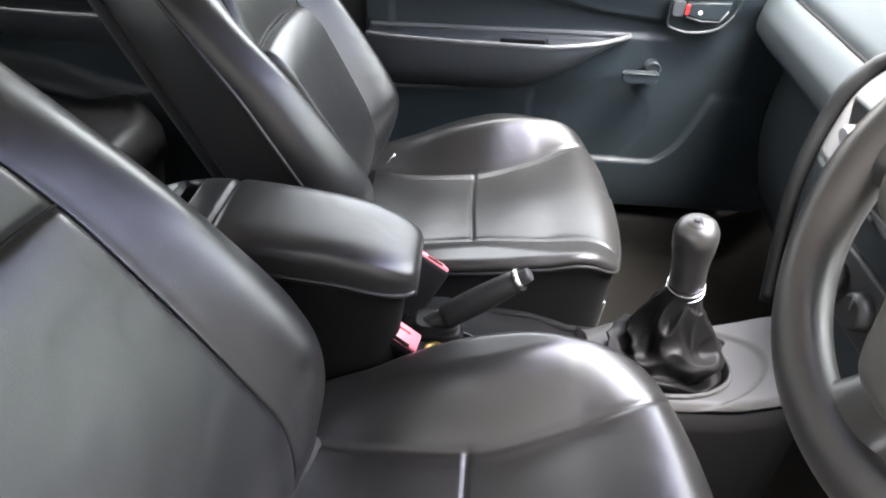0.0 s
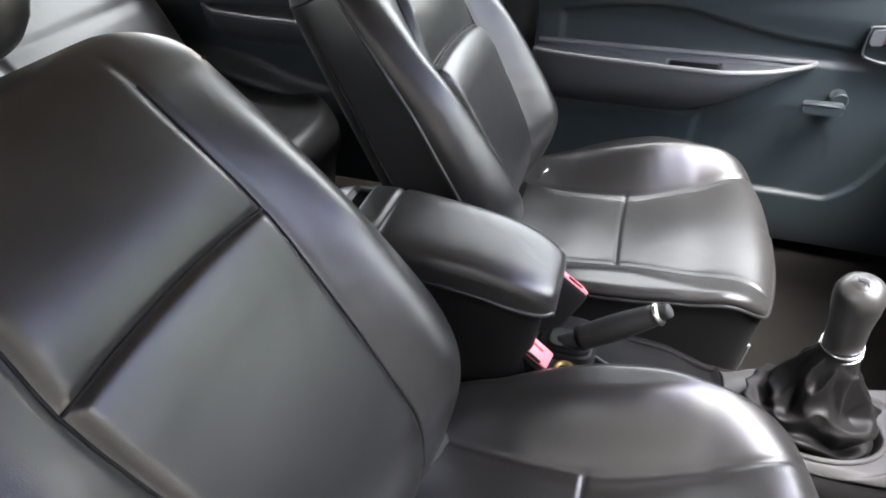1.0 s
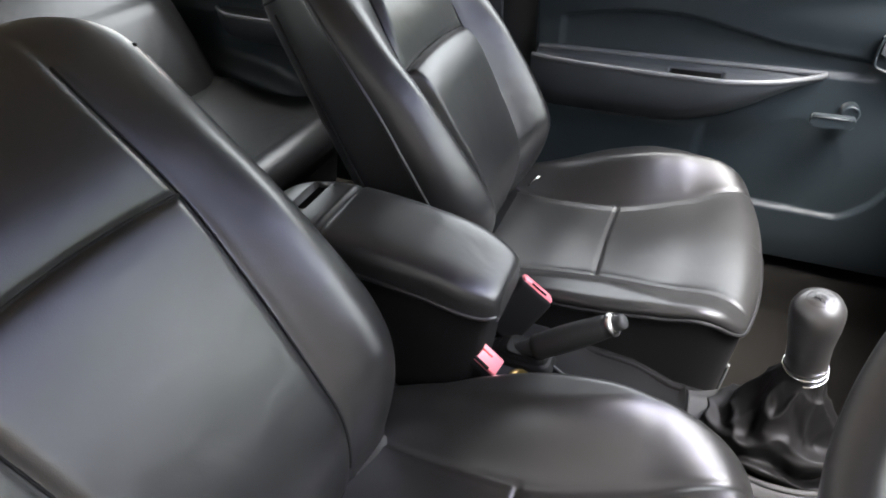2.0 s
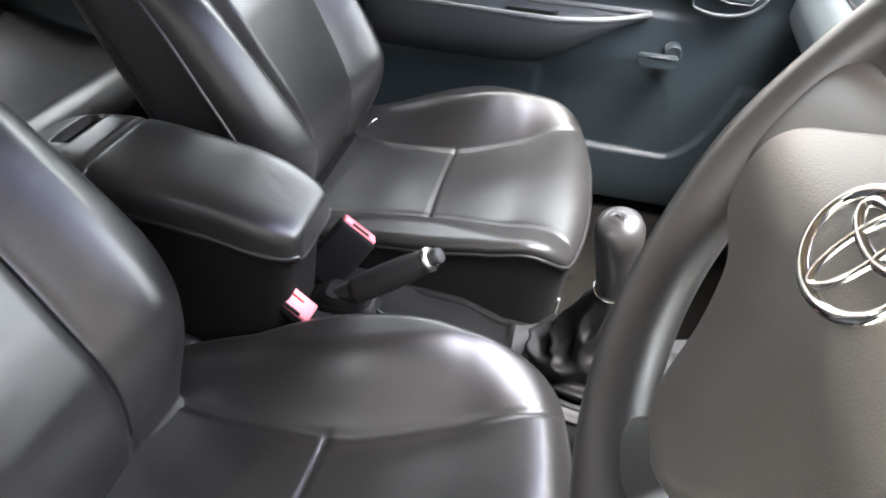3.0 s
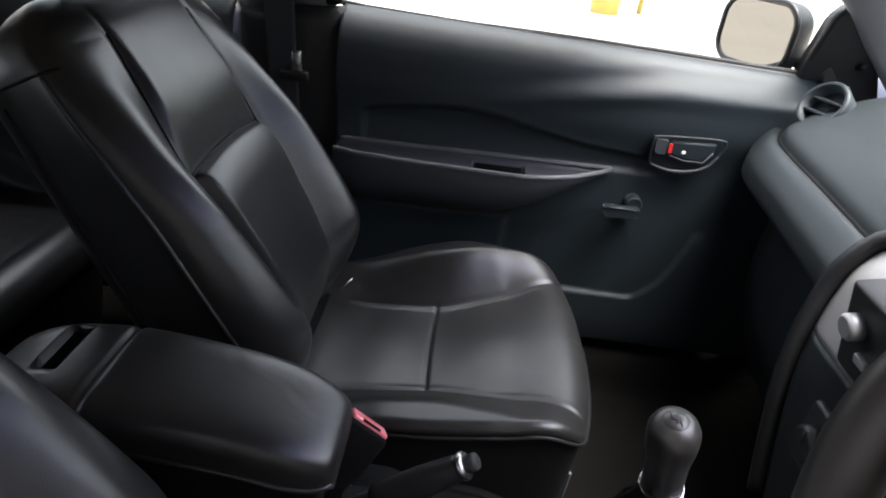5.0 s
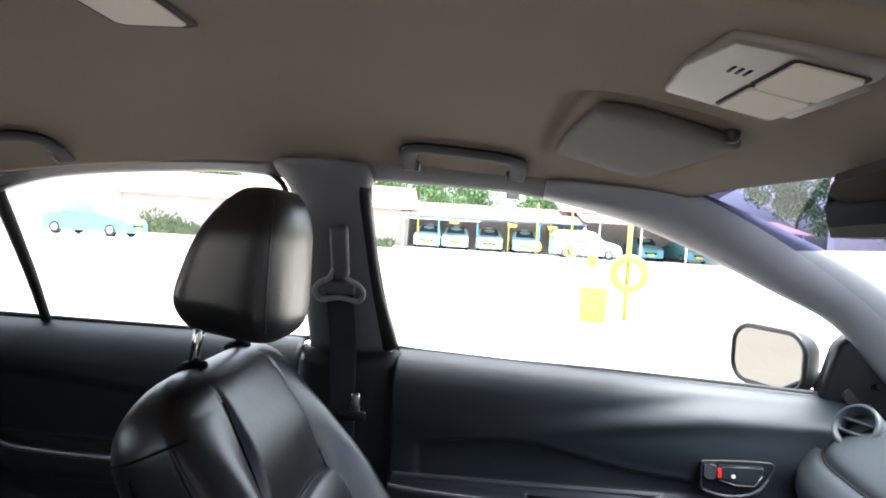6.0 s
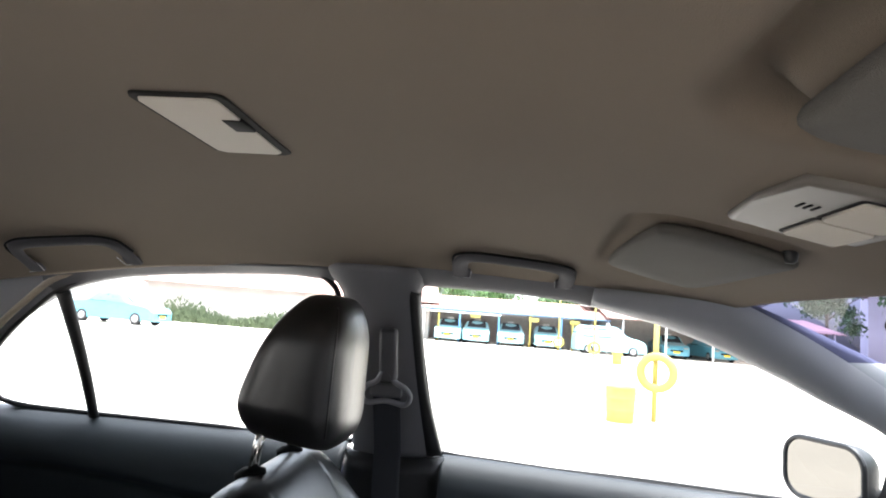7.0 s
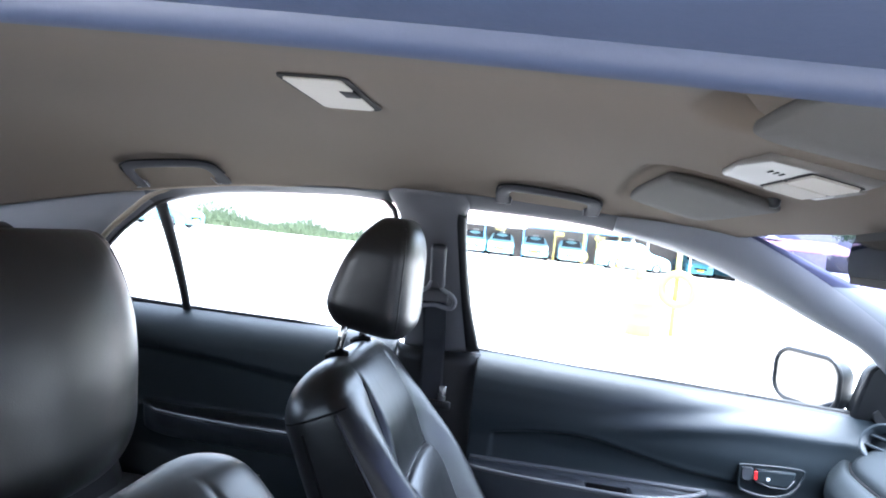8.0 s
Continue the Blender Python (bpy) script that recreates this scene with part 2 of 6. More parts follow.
def plate(outline, thick, m, bevel=0.003, bm=None, seg=2):
    """A flat slab from a 2D outline in the xy plane of the pose m, rising by thick."""
    bm = bm or bmesh.new()
    lo = [bm.verts.new(m @ Vector((x, y, 0))) for x, y in outline]
    hi = [bm.verts.new(m @ Vector((x, y, thick))) for x, y in outline]
    top = bm.faces.new(hi)
    bm.faces.new(list(reversed(lo)))
    n = len(lo)
    for k in range(n):
        bm.faces.new((lo[k], lo[(k + 1) % n], hi[(k + 1) % n], hi[k]))
    if bevel:
        bmesh.ops.bevel(bm, geom=list(top.edges), offset=bevel, segments=seg, profile=0.5, affect="EDGES")
    return bm


def round_rect(w, h, r, n=6):
    out = []
    for cx, cy, a0 in ((w / 2 - r, h / 2 - r, 0), (-w / 2 + r, h / 2 - r, 90), (-w / 2 + r, -h / 2 + r, 180), (w / 2 - r, -h / 2 + r, 270)):
        out += [(cx + r * math.cos(radians(a0 + 90 * k / n)), cy + r * math.sin(radians(a0 + 90 * k / n))) for k in range(n + 1)]
    return out


def lerp_table(tab, x):
    """Smooth monotone interpolation in a table of (x, value)."""
    if x <= tab[0][0]:
        return tab[0][1]
    if x >= tab[-1][0]:
        return tab[-1][1]
    n = len(tab)
    i = 0
    while x > tab[i + 1][0]:
        i += 1
    (a, p), (b, q) = tab[i], tab[i + 1]
    h, m = b - a, (q - p) / (b - a)

    def slope(k):
        if k <= 0 or k >= n - 1:
            return m
        l, r = (tab[k][1] - tab[k - 1][1]) / (tab[k][0] - tab[k - 1][0]), (tab[k + 1][1] - tab[k][1]) / (tab[k + 1][0] - tab[k][0])
        return 0.0 if l * r <= 0 else 2 * l * r / (l + r)
    s0, s1, t = slope(i), slope(i + 1), (x - a) / h
    return (2 * t ** 3 - 3 * t * t + 1) * p + (t ** 3 - 2 * t * t + t) * h * s0 + (3 * t * t - 2 * t ** 3) * q + (t ** 3 - t * t) * h * s1


def bell(d, w):
    return math.exp(-(d / w) ** 2)


def step(a, b, x):
    t = min(1, max(0, (x - a) / (b - a)))
    return t * t * (3 - 2 * t)


# ---- cabin shell ----
def side_y(z):
    """Half width of the cabin's side at height z."""
    return 0.735 - 0.45 * (z - 0.96) if z > 0.96 else 0.735 + 0.05 * (0.96 - z)


ROOF_C = [(-1.6, 1.20), (-1.2, 1.30), (-0.8, 1.365), (-0.3, 1.385), (0.05, 1.358), (0.25, 1.322), (0.42, 1.285)]
ROOF_E = [(-1.6, 1.10), (-1.2, 1.20), (-0.88, 1.262), (-0.6, 1.296), (-0.2, 1.308), (0.085, 1.300), (0.25, 1.290), (0.42, 1.262)]


def roof_z(x, y):
    c, e = lerp_table(ROOF_C, x), lerp_table(ROOF_E, x)
    return c - (c - e) * min(1.0, abs(y) / 0.56) ** 3.2


def droop(y):
    """The lining hangs a little lower along the open doorway."""
    return 0.026 * max(0.0, (-y - 0.40) / 0.17) ** 1.6


def visor_groove(x, y):
    """Depth of the moulded groove behind and beside each folded sun visor."""
    deep = 0.0
    for cx, cy, hx, hy, d0, w in ((0.162, 0.284, 0.076, 0.146, 0.011, 0.011), (0.147, -0.319, 0.076, 0.146, 0.024, 0.017)):
        qx, qy = abs(x - cx) - hx + 0.03, abs(y - cy) - hy + 0.03
        d = math.hypot(max(qx, 0.0), max(qy, 0.0)) + min(max(qx, qy), 0.0) - 0.03
        deep = max(deep, d0 * bell(d - 0.8 * w, w) * step(0.26, 0.16, x) * step(0.44, 0.36, abs(y)))
    return deep


def headliner():
    def f(u, v):
        yn = -0.735 + 1.735 * v
        y = 0.56 * yn
        x = -1.45 + u * (1.45 + 0.375 - 0.075 * yn * yn)
        return (x, y, roof_z(x, y) - droop(y) + visor_groove(x, y))
    ob = part("ceiling", solid_sheet(f, 260, 150, (0, 0, 0.02)), HEADLINER)
    tagged(ob, "warm grey fabric roof lining of the car", "ceiling", kind="structure")

    def rail(u, v):
        x = -1.60 + u * 1.92
        y = -0.413 - 0.40 * v
        z = roof_z(x, min(0.56, -y)) - droop(max(y, -0.57)) - 0.003
        return (x, y, z + 0.030 * step(-0.57, -0.70, y))
    ob = part("trim_roof_rail", solid_sheet(rail, 60, 24, (0, 0, 0.03)), BODY)
    tagged(ob, "blue painted roof rail over the open driver doorway", "roof rail", kind="structure")
    ob = part("trim_door_seal", tube([(-1.4 + 1.7 * k / 40, -0.574, roof_z(-1.4 + 1.7 * k / 40, 0.56) - 0.026) for k in range(41)], 0.007, 8), BODY)
    tagged(ob, "dark blue bead along the roof rail", "door seal", kind="structure")

    def skin(u, v):
        yn = -1 + 2 * v
        x = -1.55 + u * 1.98
        return (x, 0.765 * yn, roof_z(x, 0.5 * yn) + 0.06 - 0.035 * abs(yn) ** 3)
    tagged(part("roof_skin", solid_sheet(skin, 30, 20, (0, 0, 0.01)), BODY), "blue painted outer roof panel of the car", "car roof", kind="structure")


headliner()

WIN_F = [(-0.160, 0.976), (-0.180, 1.05), (-0.204, 1.20), (-0.208, 1.268), (-0.192, 1.297), (-0.10, 1.301), (0.085, 1.289), (0.20, 1.267), (0.294, 1.239), (0.40, 1.199), (0.491, 1.158), (0.57, 1.122), (0.631, 1.091), (0.70, 1.042), (0.735, 0.975), (0.70, 0.944), (0.45, 0.952), (0.249, 0.959)]
WIN_R = [(-0.337, 0.984), (-0.343, 1.10), (-0.351, 1.24), (-0.366, 1.284), (-0.42, 1.302), (-0.597, 1.294), (-0.75, 1.277), (-0.876, 1.248), (-0.96, 1.194), (-1.03, 1.138), (-1.075, 1.085), (-1.085, 1.03), (-1.06, 0.995), (-0.877, 0.988), (-0.60, 0.986)]


def on_side(p, s, out=0.0):
    return Vector((p[0], s * (side_y(p[1]) + out), p[1]))


def window_set(s, name, outline, divider=None, glass=GLASS):
    """Seal round a side window, its pane and, at the rear, the quarter divider."""
    loop = smooth_path([on_side(p, s, -0.006 if p[1] > 0.998 else 0.010) for p in outline], 4, closed=True)
    w = thing(name, "clear car side window in a black rubber seal", "window", on_side(outline[0], s), kind="structure")
    seal = part("window_seal", tube(loop, 0.0055, 8, closed=True), MATRUB, w, "black rubber seal")
    bm = bmesh.new()
    bm.faces.new([bm.verts.new(on_side(p, s, 0.004)) for p in outline])
    pane = part("window_pane", bm, glass, w, "clear glass pane", smooth=False)
    pane.visible_shadow = False
    obs = [seal, pane]
    if divider:
        d = part("window_divider", tube(smooth_path([on_side(p, s, -0.004) for p in divider], 6), lambda t: 0.011 + 0.005 * t, 8, flat=0.7), MATRUB, w, "black quarter window divider")
        obs.append(d)
        lip = smooth_path([on_side((x - 0.010, z + 0.012), s, -0.016) for x, z in outline[6:12]], 6)
        obs.append(part("seal_lip", tube(lip, 0.0065, 8), SEALLIP, w, "pale beige lip of the rear quarter seal"))
    for o in obs:
        o.matrix_parent_inverse = Matrix.Translation(on_side(outline[0], s)).inverted()


window_set(1, "window_1", WIN_F)
window_set(1, "window_2", WIN_R, [(-0.870, 0.985), (-0.874, 1.07), (-0.882, 1.15), (-0.893, 1.232)])
# driver side takes the clearer glass to let more light in
window_set(-1, "window_3", WIN_R, [(-0.870, 0.985), (-0.874, 1.07), (-0.882, 1.15), (-0.893, 1.232)], CLEAR)


def between(A, B, bulge, nu, nv, s, thick=0.02):
    """A moulded strip between two edge curves, bulging towards the cabin."""
    pa, pb = smooth_path(A, 8), smooth_path(B, 8)

    def at(path, u):
        k = min(len(path) - 1.001, u * (len(path) - 1))
        i = int(k)
        return path[i].lerp(path[i + 1], k - i)

    def f(u, v):
        p = at(pa, u).lerp(at(pb, u), v)
        q = bulge * math.sin(math.pi * v) ** 0.7
        return Vector((p.x, s * (p.y - q * 0.9), p.z - q * 0.45))
    return solid_sheet(f, nu, nv, (0, s * thick, 0.004))


def side_trim(s, tag):
    """Pillars and window surrounds on one side."""
    if s > 0:
        A = [(0.09, 0.578, 1.2755), (0.20, 0.587, 1.254), (0.294, 0.600, 1.226), (0.40, 0.616, 1.185), (0.491, 0.634, 1.146), (0.631, 0.664, 1.084), (0.735, 0.700, 0.995), (0.84, 0.712, 0.90)]
        B = [(0.09, 0.540, 1.306), (0.20, 0.528, 1.304), (0.31, 0.520, 1.300), (0.40, 0.536, 1.274), (0.47, 0.555, 1.250), (0.63, 0.60, 1.188), (0.86, 0.66, 1.06), (1.04, 0.69, 0.93)]
        tagged(part("trim_a_pillar", between(A, B, 0.018, 40, 12, s), PILLAR), "light grey plastic cover of the front roof pillar", "pillar trim", kind="structure")
        A = [(-0.21, 0.574, 1.290), (-0.05, 0.574, 1.287), (0.05, 0.575, 1.281), (0.10, 0.578, 1.2735)]
        B = [(-0.21, 0.535, 1.318), (-0.05, 0.535, 1.318), (0.05, 0.535, 1.312), (0.10, 0.538, 1.305)]
        tagged(part("trim_window_header", between(A, B, 0.002, 24, 6, s), PILLARDIM), "grey trim above the front side window", "trim", kind="structure")
    # middle pillar: upper cover in the darkened pillar grey, lower dark cover
    def bp(u, v):
        z = 0.972 + v * 0.345
        x0, x1 = (-0.172 if s > 0 else -0.235) - 0.13 * (z - 0.976), -0.330 - 0.045 * (z - 0.984)
        spread = 0.03 * step(1.26, 1.32, z)
        x = (x0 + spread) * (1 - u) + (x1 - spread) * u
        y = side_y(z) - 0.012 - 0.030 * math.sin(math.pi * u) ** 0.6
        return Vector((x, s * (y - 0.01 * step(1.28, 1.32, z)), z))
    tagged(part("trim_b_pillar_upper" if s > 0 else "trim_b_pillar_upper_driver", solid_sheet(bp, 24, 30, (0, s * 0.012, 0)), PILLARDIM), "light grey plastic cover of the middle pillar", "pillar trim", kind="structure")

    def bl(u, v):
        z = 0.34 + v * 0.632
        x = -0.150 * (1 - u) - 0.345 * u
        return Vector((x, s * (0.716 - 0.030 * math.sin(math.pi * u) ** 0.6 - 0.004), z))
    tagged(part("trim_b_pillar_lower" if s > 0 else "trim_b_pillar_lower_driver", solid_sheet(bl, 16, 20, (0, s * 0.03, 0)), DARKPL), "dark plastic lower cover of the middle pillar", "pillar trim", kind="structure")

    def rl(u, v):
        x = -0.36 - 0.62 * u
        zt = lerp_table([(-0.97, 1.19), (-0.876, 1.240), (-0.75, 1.270), (-0.597, 1.285), (-0.44, 1.293), (-0.36, 1.288)], x)
        z = zt + v * (lerp_table(ROOF_E, x) + 0.005 - zt)
        return Vector((x, s * (side_y(zt) - 0.008 - 0.03 * v), z))
    tagged(part("trim_rear_header" if s > 0 else "trim_rear_header_driver", solid_sheet(rl, 24, 4, (0, s * 0.02, 0)), PILLARDIM), "grey trim above the rear side window", "trim", kind="structure")

    def cp(u, v):
        # rear pillar, from the quarter window's slanting edge back to the rear window
        z0, z1 = 0.985, 1.30
        z = z0 + (z1 - z0) * v
        x0 = lerp_table([(0.98, -1.10), (1.03, -1.10), (1.075, -1.09), (1.125, -1.045), (1.19, -0.97), (1.24, -0.89), (1.30, -0.80)], z)
        x = x0 * (1 - u) + (-1.62 + 0.5 * v) * u
        y = side_y(z) - 0.010 - 0.05 * u * u - 0.012 * math.sin(math.pi * u)
        return Vector((x, s * y, z))
    tagged(part("trim_c_pillar" if s > 0 else "trim_c_pillar_driver", solid_sheet(cp, 20, 20, (0, s * 0.02, 0)), PILLAR), "light grey cover of the rear roof pillar", "pillar trim", kind="structure")

    def outer(u, v):
        z = 0.22 + 0.72 * v
        return Vector((-1.9 + (3.9 if s > 0 else 1.75) * u, s * (0.80 + 0.035 * math.sin(math.pi * v)), z))
    tagged(part("body_side" if s > 0 else "body_side_driver", solid_sheet(outer, 20, 8, (0, -s * 0.01, 0)), BODY), "painted outer side panel of the car", "car body", kind="structure")


side_trim(1, "")
side_trim(-1, "driver")


# ---- front passenger door ----
POCKET = [(0.20, 0.492), (0.35, 0.486), (0.44, 0.484), (0.490, 0.520), (0.525, 0.60), (0.548, 0.68), (0.560, 0.72)]


def sill_z(x):
    return 0.976 - 0.045 * (x + 0.158)


def door_y(x, z):
    y = lerp_table([(0.36, 0.682), (0.46, 0.668), (0.62, 0.664), (0.74, 0.668), (0.80, 0.671), (0.86, 0.662), (0.90, 0.666), (0.925, 0.674), (0.943, 0.685), (0.956, 0.697), (0.965, 0.708), (0.971, 0.719), (0.976, 0.731)], z + 0.045 * (x + 0.158))
    zc = lerp_table([(-0.16, 0.800), (-0.10, 0.813), (-0.02, 0.827), (0.06, 0.833), (0.11, 0.831), (0.16, 0.821), (0.22, 0.807), (0.30, 0.791), (0.40, 0.781), (0.46, 0.770)], x)
    y += 0.009 * step(zc + 0.003, zc - 0.005, z) * step(0.745, 0.756, z) * step(-0.110, -0.100, x) * step(0.45, 0.40, x)
    y -= 0.0012 * bell(z - zc - 0.006, 0.004) * step(-0.110, -0.090, x) * step(0.42, 0.36, x)
    # soft rib that sweeps up towards the front, hollow above it
    zr = lerp_table([(0.08, 0.848), (0.155, 0.860), (0.30, 0.880), (0.46, 0.896), (0.63, 0.896), (0.75, 0.890)], x)
    y -= 0.007 * bell(z - zr, 0.016) * step(0.06, 0.24, x)
    y += 0.004 * bell(z - zr - 0.030, 0.014) * step(0.06, 0.24, x)
    # bulge under the armrest
    y -= 0.028 * step(0.60, 0.70, z) * step(0.75, 0.735, z) * step(0.36, 0.22, x) * step(-0.17, -0.10, x)
    # raised lower border beyond the speaker and pocket field
    zp = lerp_table(POCKET, x)
    inside = step(zp - 0.001, zp + 0.006, z) * step(0.575, 0.560, x) * step(0.165, 0.185, x)
    inside = max(inside, step(0.63, 0.65, z))
    y -= 0.010 * (1 - inside) * step(0.72, 0.60, z)
    # shallow round speaker field
    r = math.hypot(x - 0.33, z - 0.575)
    y += 0.002 * step(0.098, 0.084, r)
    return y


def front_door():
    d = thing("door_1", "closed front passenger door with dark grey plastic lining", "car door", (0.25, 0.70, 0.38), kind="structure")
    inv = Matrix.Translation((0.25, 0.70, 0.38)).inverted()

    def f(u, v):
        x = -0.156 + 0.90 * u
        top = sill_z(x)
        if v < 0.9:
            z = 0.37 + (top - 0.37) * v / 0.9
            return Vector((x, door_y(x, z), z))
        w = (v - 0.9) / 0.1
        return Vector((x, door_y(x, top) + 0.012 * w, top + 0.001 * math.sin(math.pi * w * 0.5) - 0.002 * w))
    obs = [part("door_panel", solid_sheet(f, 200, 170, (0, 0.012, -0.002)), DOORPL, d)]
    # armrest shelf, boat shaped, with a pull recess
    def lip(x):
        return lerp_table([(-0.15, 0.612), (-0.09, 0.597), (0.06, 0.582), (0.18, 0.577), (0.26, 0.597), (0.32, 0.634), (0.352, 0.660)], x)

    def shelf(u, v):
        x = -0.15 + 0.502 * u
        yo = lip(x)
        if v < 0.55:
            w = v / 0.55
            y = 0.672 + (yo - 0.672) * w
            dip = 0.006 * step(0.0, 0.25, w) * step(0.93, 0.80, w) * step(0.347, 0.31, x)
            hole = step(0.100, 0.106, x) * step(0.194, 0.188, x) * step(0.22, 0.30, w) * step(0.88, 0.80, w)
            return Vector((x, y, 0.752 - dip - 0.04 * hole - 0.003 * math.sin(math.pi * w)))
        w = (v - 0.55) / 0.45
        drop = 0.004 + 0.105 * step(0.352, 0.10, x) ** 0.75
        z = 0.748 - drop * w
        return Vector((x, yo + (door_y(x, z) + 0.003 - yo) * (0.15 * w + 0.85 * w ** 2.4), z))
    arm = part("armrest", solid_sheet(shelf, 160, 90, (0, 0.004, -0.004)), STRIP, d, "grey moulded armrest with a pull recess")
    rim = [(-0.148 + 0.5 * k / 60, lip(-0.148 + 0.5 * k / 60) + 0.002, 0.752) for k in range(61)]
    rim2 = [(0.352 - 0.5 * k / 60, 0.667, 0.753) for k in range(61)]
    # black plates put the shade into the pull recess
    obs.append(part("recess_shade", plate([(0.104, 0.600), (0.190, 0.606), (0.190, 0.642), (0.108, 0.642)], 0.003, Matrix.Translation((0, 0, 0.722)), 0.001), BLACK, d, "black plate for the recess shade"))
    obs.append(part("recess_shade_wall", box((0.147, 0.6395, 0.7245), (0.084, 0.003, 0.040), 0.001), BLACK, d, "black wall plate for the recess shade"))
    obs += [arm, part("armrest_edge", tube(rim + rim2, 0.0048, 8), RIMEDGE, d, "pale grey armrest edge")]
    # inside handle: oval bezel, dish, lever, lock
    c = Vector((0.473, 0.655, 0.803))
    M = Matrix.Translation(c) @ Matrix.Rotation(radians(90), 4, "X") @ Matrix.Rotation(radians(2), 4, "Z")
    outline = smooth_path([(-0.061, 0.022, 0), (-0.056, 0.027, 0), (0.0, 0.029, 0), (0.054, 0.028, 0), (0.063, 0.021, 0), (0.058, 0.004, 0), (0.040, -0.020, 0), (0.012, -0.031, 0), (-0.025, -0.032, 0), (-0.056, -0.024, 0), (-0.062, -0.014, 0), (-0.062, 0.006, 0)], 5, closed=True)
    oval = [(p.x, p.y) for p in outline]
    obs.append(part("handle_bezel", tube([M @ Vector((x, y, 0.004)) for x, y in oval], 0.0022, 8, closed=True, up=(0, 1, 0)), DOORPL, d, "dark curved handle surround"))
    low = smooth_path([(0.056, -0.001, 0), (0.040, -0.021, 0), (0.012, -0.032, 0), (-0.025, -0.033, 0), (-0.058, -0.024, 0)], 8)
    obs.append(part("handle_lip", tube([M @ Vector((p.x, p.y, 0.006)) for p in low], lambda t: 0.0014 + 0.0022 * math.sin(math.pi * t), 8, up=(0, 1, 0)), STRIP, d, "grey lower handle lip"))
    obs.append(part("handle_dish", plate([(x * 0.97, y * 0.97) for x, y in oval], 0.004, M @ Matrix.Translation((0, 0, -0.006)), 0.0015), DOORPL, d, "dark handle recess"))
    obs.append(part("door_lever", plate([(-0.030, 0.021), (0.046, 0.021), (0.044, 0.010), (0.030, -0.011), (-0.004, -0.010), (-0.030, -0.002)], 0.010, M, 0.003), DOORPL, d, "dark inner door lever"))
    obs.append(part("lever_edge", tube([M @ Vector(p) for p in ((-0.031, -0.004, 0.009), (-0.004, -0.012, 0.010), (0.030, -0.013, 0.010), (0.043, 0.006, 0.009))], 0.0016, 6), STRIP, d, "grey lever edge"))
    obs.append(part("lock_button", plate(round_rect(0.022, 0.026, 0.004), 0.009, M @ Matrix.Translation((-0.047, 0.010, 0.0)), 0.003), STRIP, d, "grey lock slider"))
    obs.append(part("lock_mark", plate(round_rect(0.006, 0.017, 0.001), 0.004, M @ Matrix.Translation((-0.032, 0.009, 0.008)), 0.001), RED, d, "red unlocked mark"))
    obs.append(part("lever_mark", plate(round_rect(0.007, 0.006, 0.002), 0.002, M @ Matrix.Translation((-0.008, 0.004, 0.010)), 0.0005), WHITEP, d, "white mark"))
    # window crank
    C = Matrix.Translation((0.381, 0.643, 0.684)) @ Matrix.Rotation(radians(90), 4, "X") @ Matrix.Rotation(radians(1), 4, "Z")
    obs.append(part("crank_arm", plate(round_rect(0.068, 0.021, 0.006), 0.013, C, 0.004, seg=3), DOORPL, d, "dark window crank arm"))
    obs.append(part("crank_ridge", tube([C @ Vector((-0.030, 0.008, 0.013)), C @ Vector((0.0, 0.0085, 0.0135)), C @ Vector((0.028, 0.007, 0.013))], 0.0014, 6), STRIP, d, "grey crank ridge"))
    obs.append(part("crank_hub", lathe([(0.0145, -0.03), (0.0150, 0.0), (0.0125, 0.003), (0.0105, 0.001)], Matrix.Translation((0.405, 0.645, 0.696)) @ Matrix.Rotation(radians(90), 4, "X"), 24), DOORPL, d, "dark crank hub"))
    A = [(-0.156, side_y(0.978) - 0.016, 0.978), (-0.186, side_y(1.10) - 0.018, 1.10), (-0.201, side_y(1.22) - 0.018, 1.22), (-0.204, side_y(1.275) - 0.018, 1.275)]
    B = [(-0.192, side_y(0.978) - 0.020, 0.978), (-0.212, side_y(1.10) - 0.022, 1.10), (-0.224, side_y(1.22) - 0.022, 1.22), (-0.228, side_y(1.285) - 0.022, 1.285)]
    obs.append(part("window_frame", between(A, B, 0.006, 24, 8, 1), DARKPL, d, "black door window frame"))
    # belt line strip and mirror sail
    bead = [(-0.156 + 0.86 * k / 40, 0.742, sill_z(-0.156 + 0.86 * k / 40) - 0.003) for k in range(41)]
    obs.append(part("window_bead", tube(bead, 0.006, 6), MATRUB, d, "black rubber window bead"))
    sail = [(0.652, 0.930), (0.656, 1.046), (0.672, 1.068), (0.700, 1.048), (0.760, 1.000), (0.790, 0.940), (0.840, 0.862), (0.70, 0.88)]
    bm = bmesh.new()
    a = [bm.verts.new((p[0], 0.719 - 0.38 * (p[1] - 0.96), p[1])) for p in sail]
    b = [bm.verts.new((p[0], 0.757 - 0.38 * (p[1] - 0.96), p[1])) for p in sail]
    bm.faces.new(a), bm.faces.new(b)
    for k in range(len(a)):
        bm.faces.new((a[k], a[(k + 1) % len(a)], b[(k + 1) % len(a)], b[k]))
    bmesh.ops.bevel(bm, geom=list(bm.edges), offset=0.004, segments=2, affect="EDGES")
    obs.append(part("mirror_sail", bm, DARKPL, d, "black triangular mirror cover"))
    obs.append(part("sail_knob", lathe([(0.006, -0.01), (0.006, 0.006), (0.004, 0.009)], Matrix.Translation((0.738, 0.708, 0.972)) @ Matrix.Rotation(radians(80), 4, "X"), 16), BLACK, d))
    for o in obs:
        o.matrix_parent_inverse = inv


front_door()


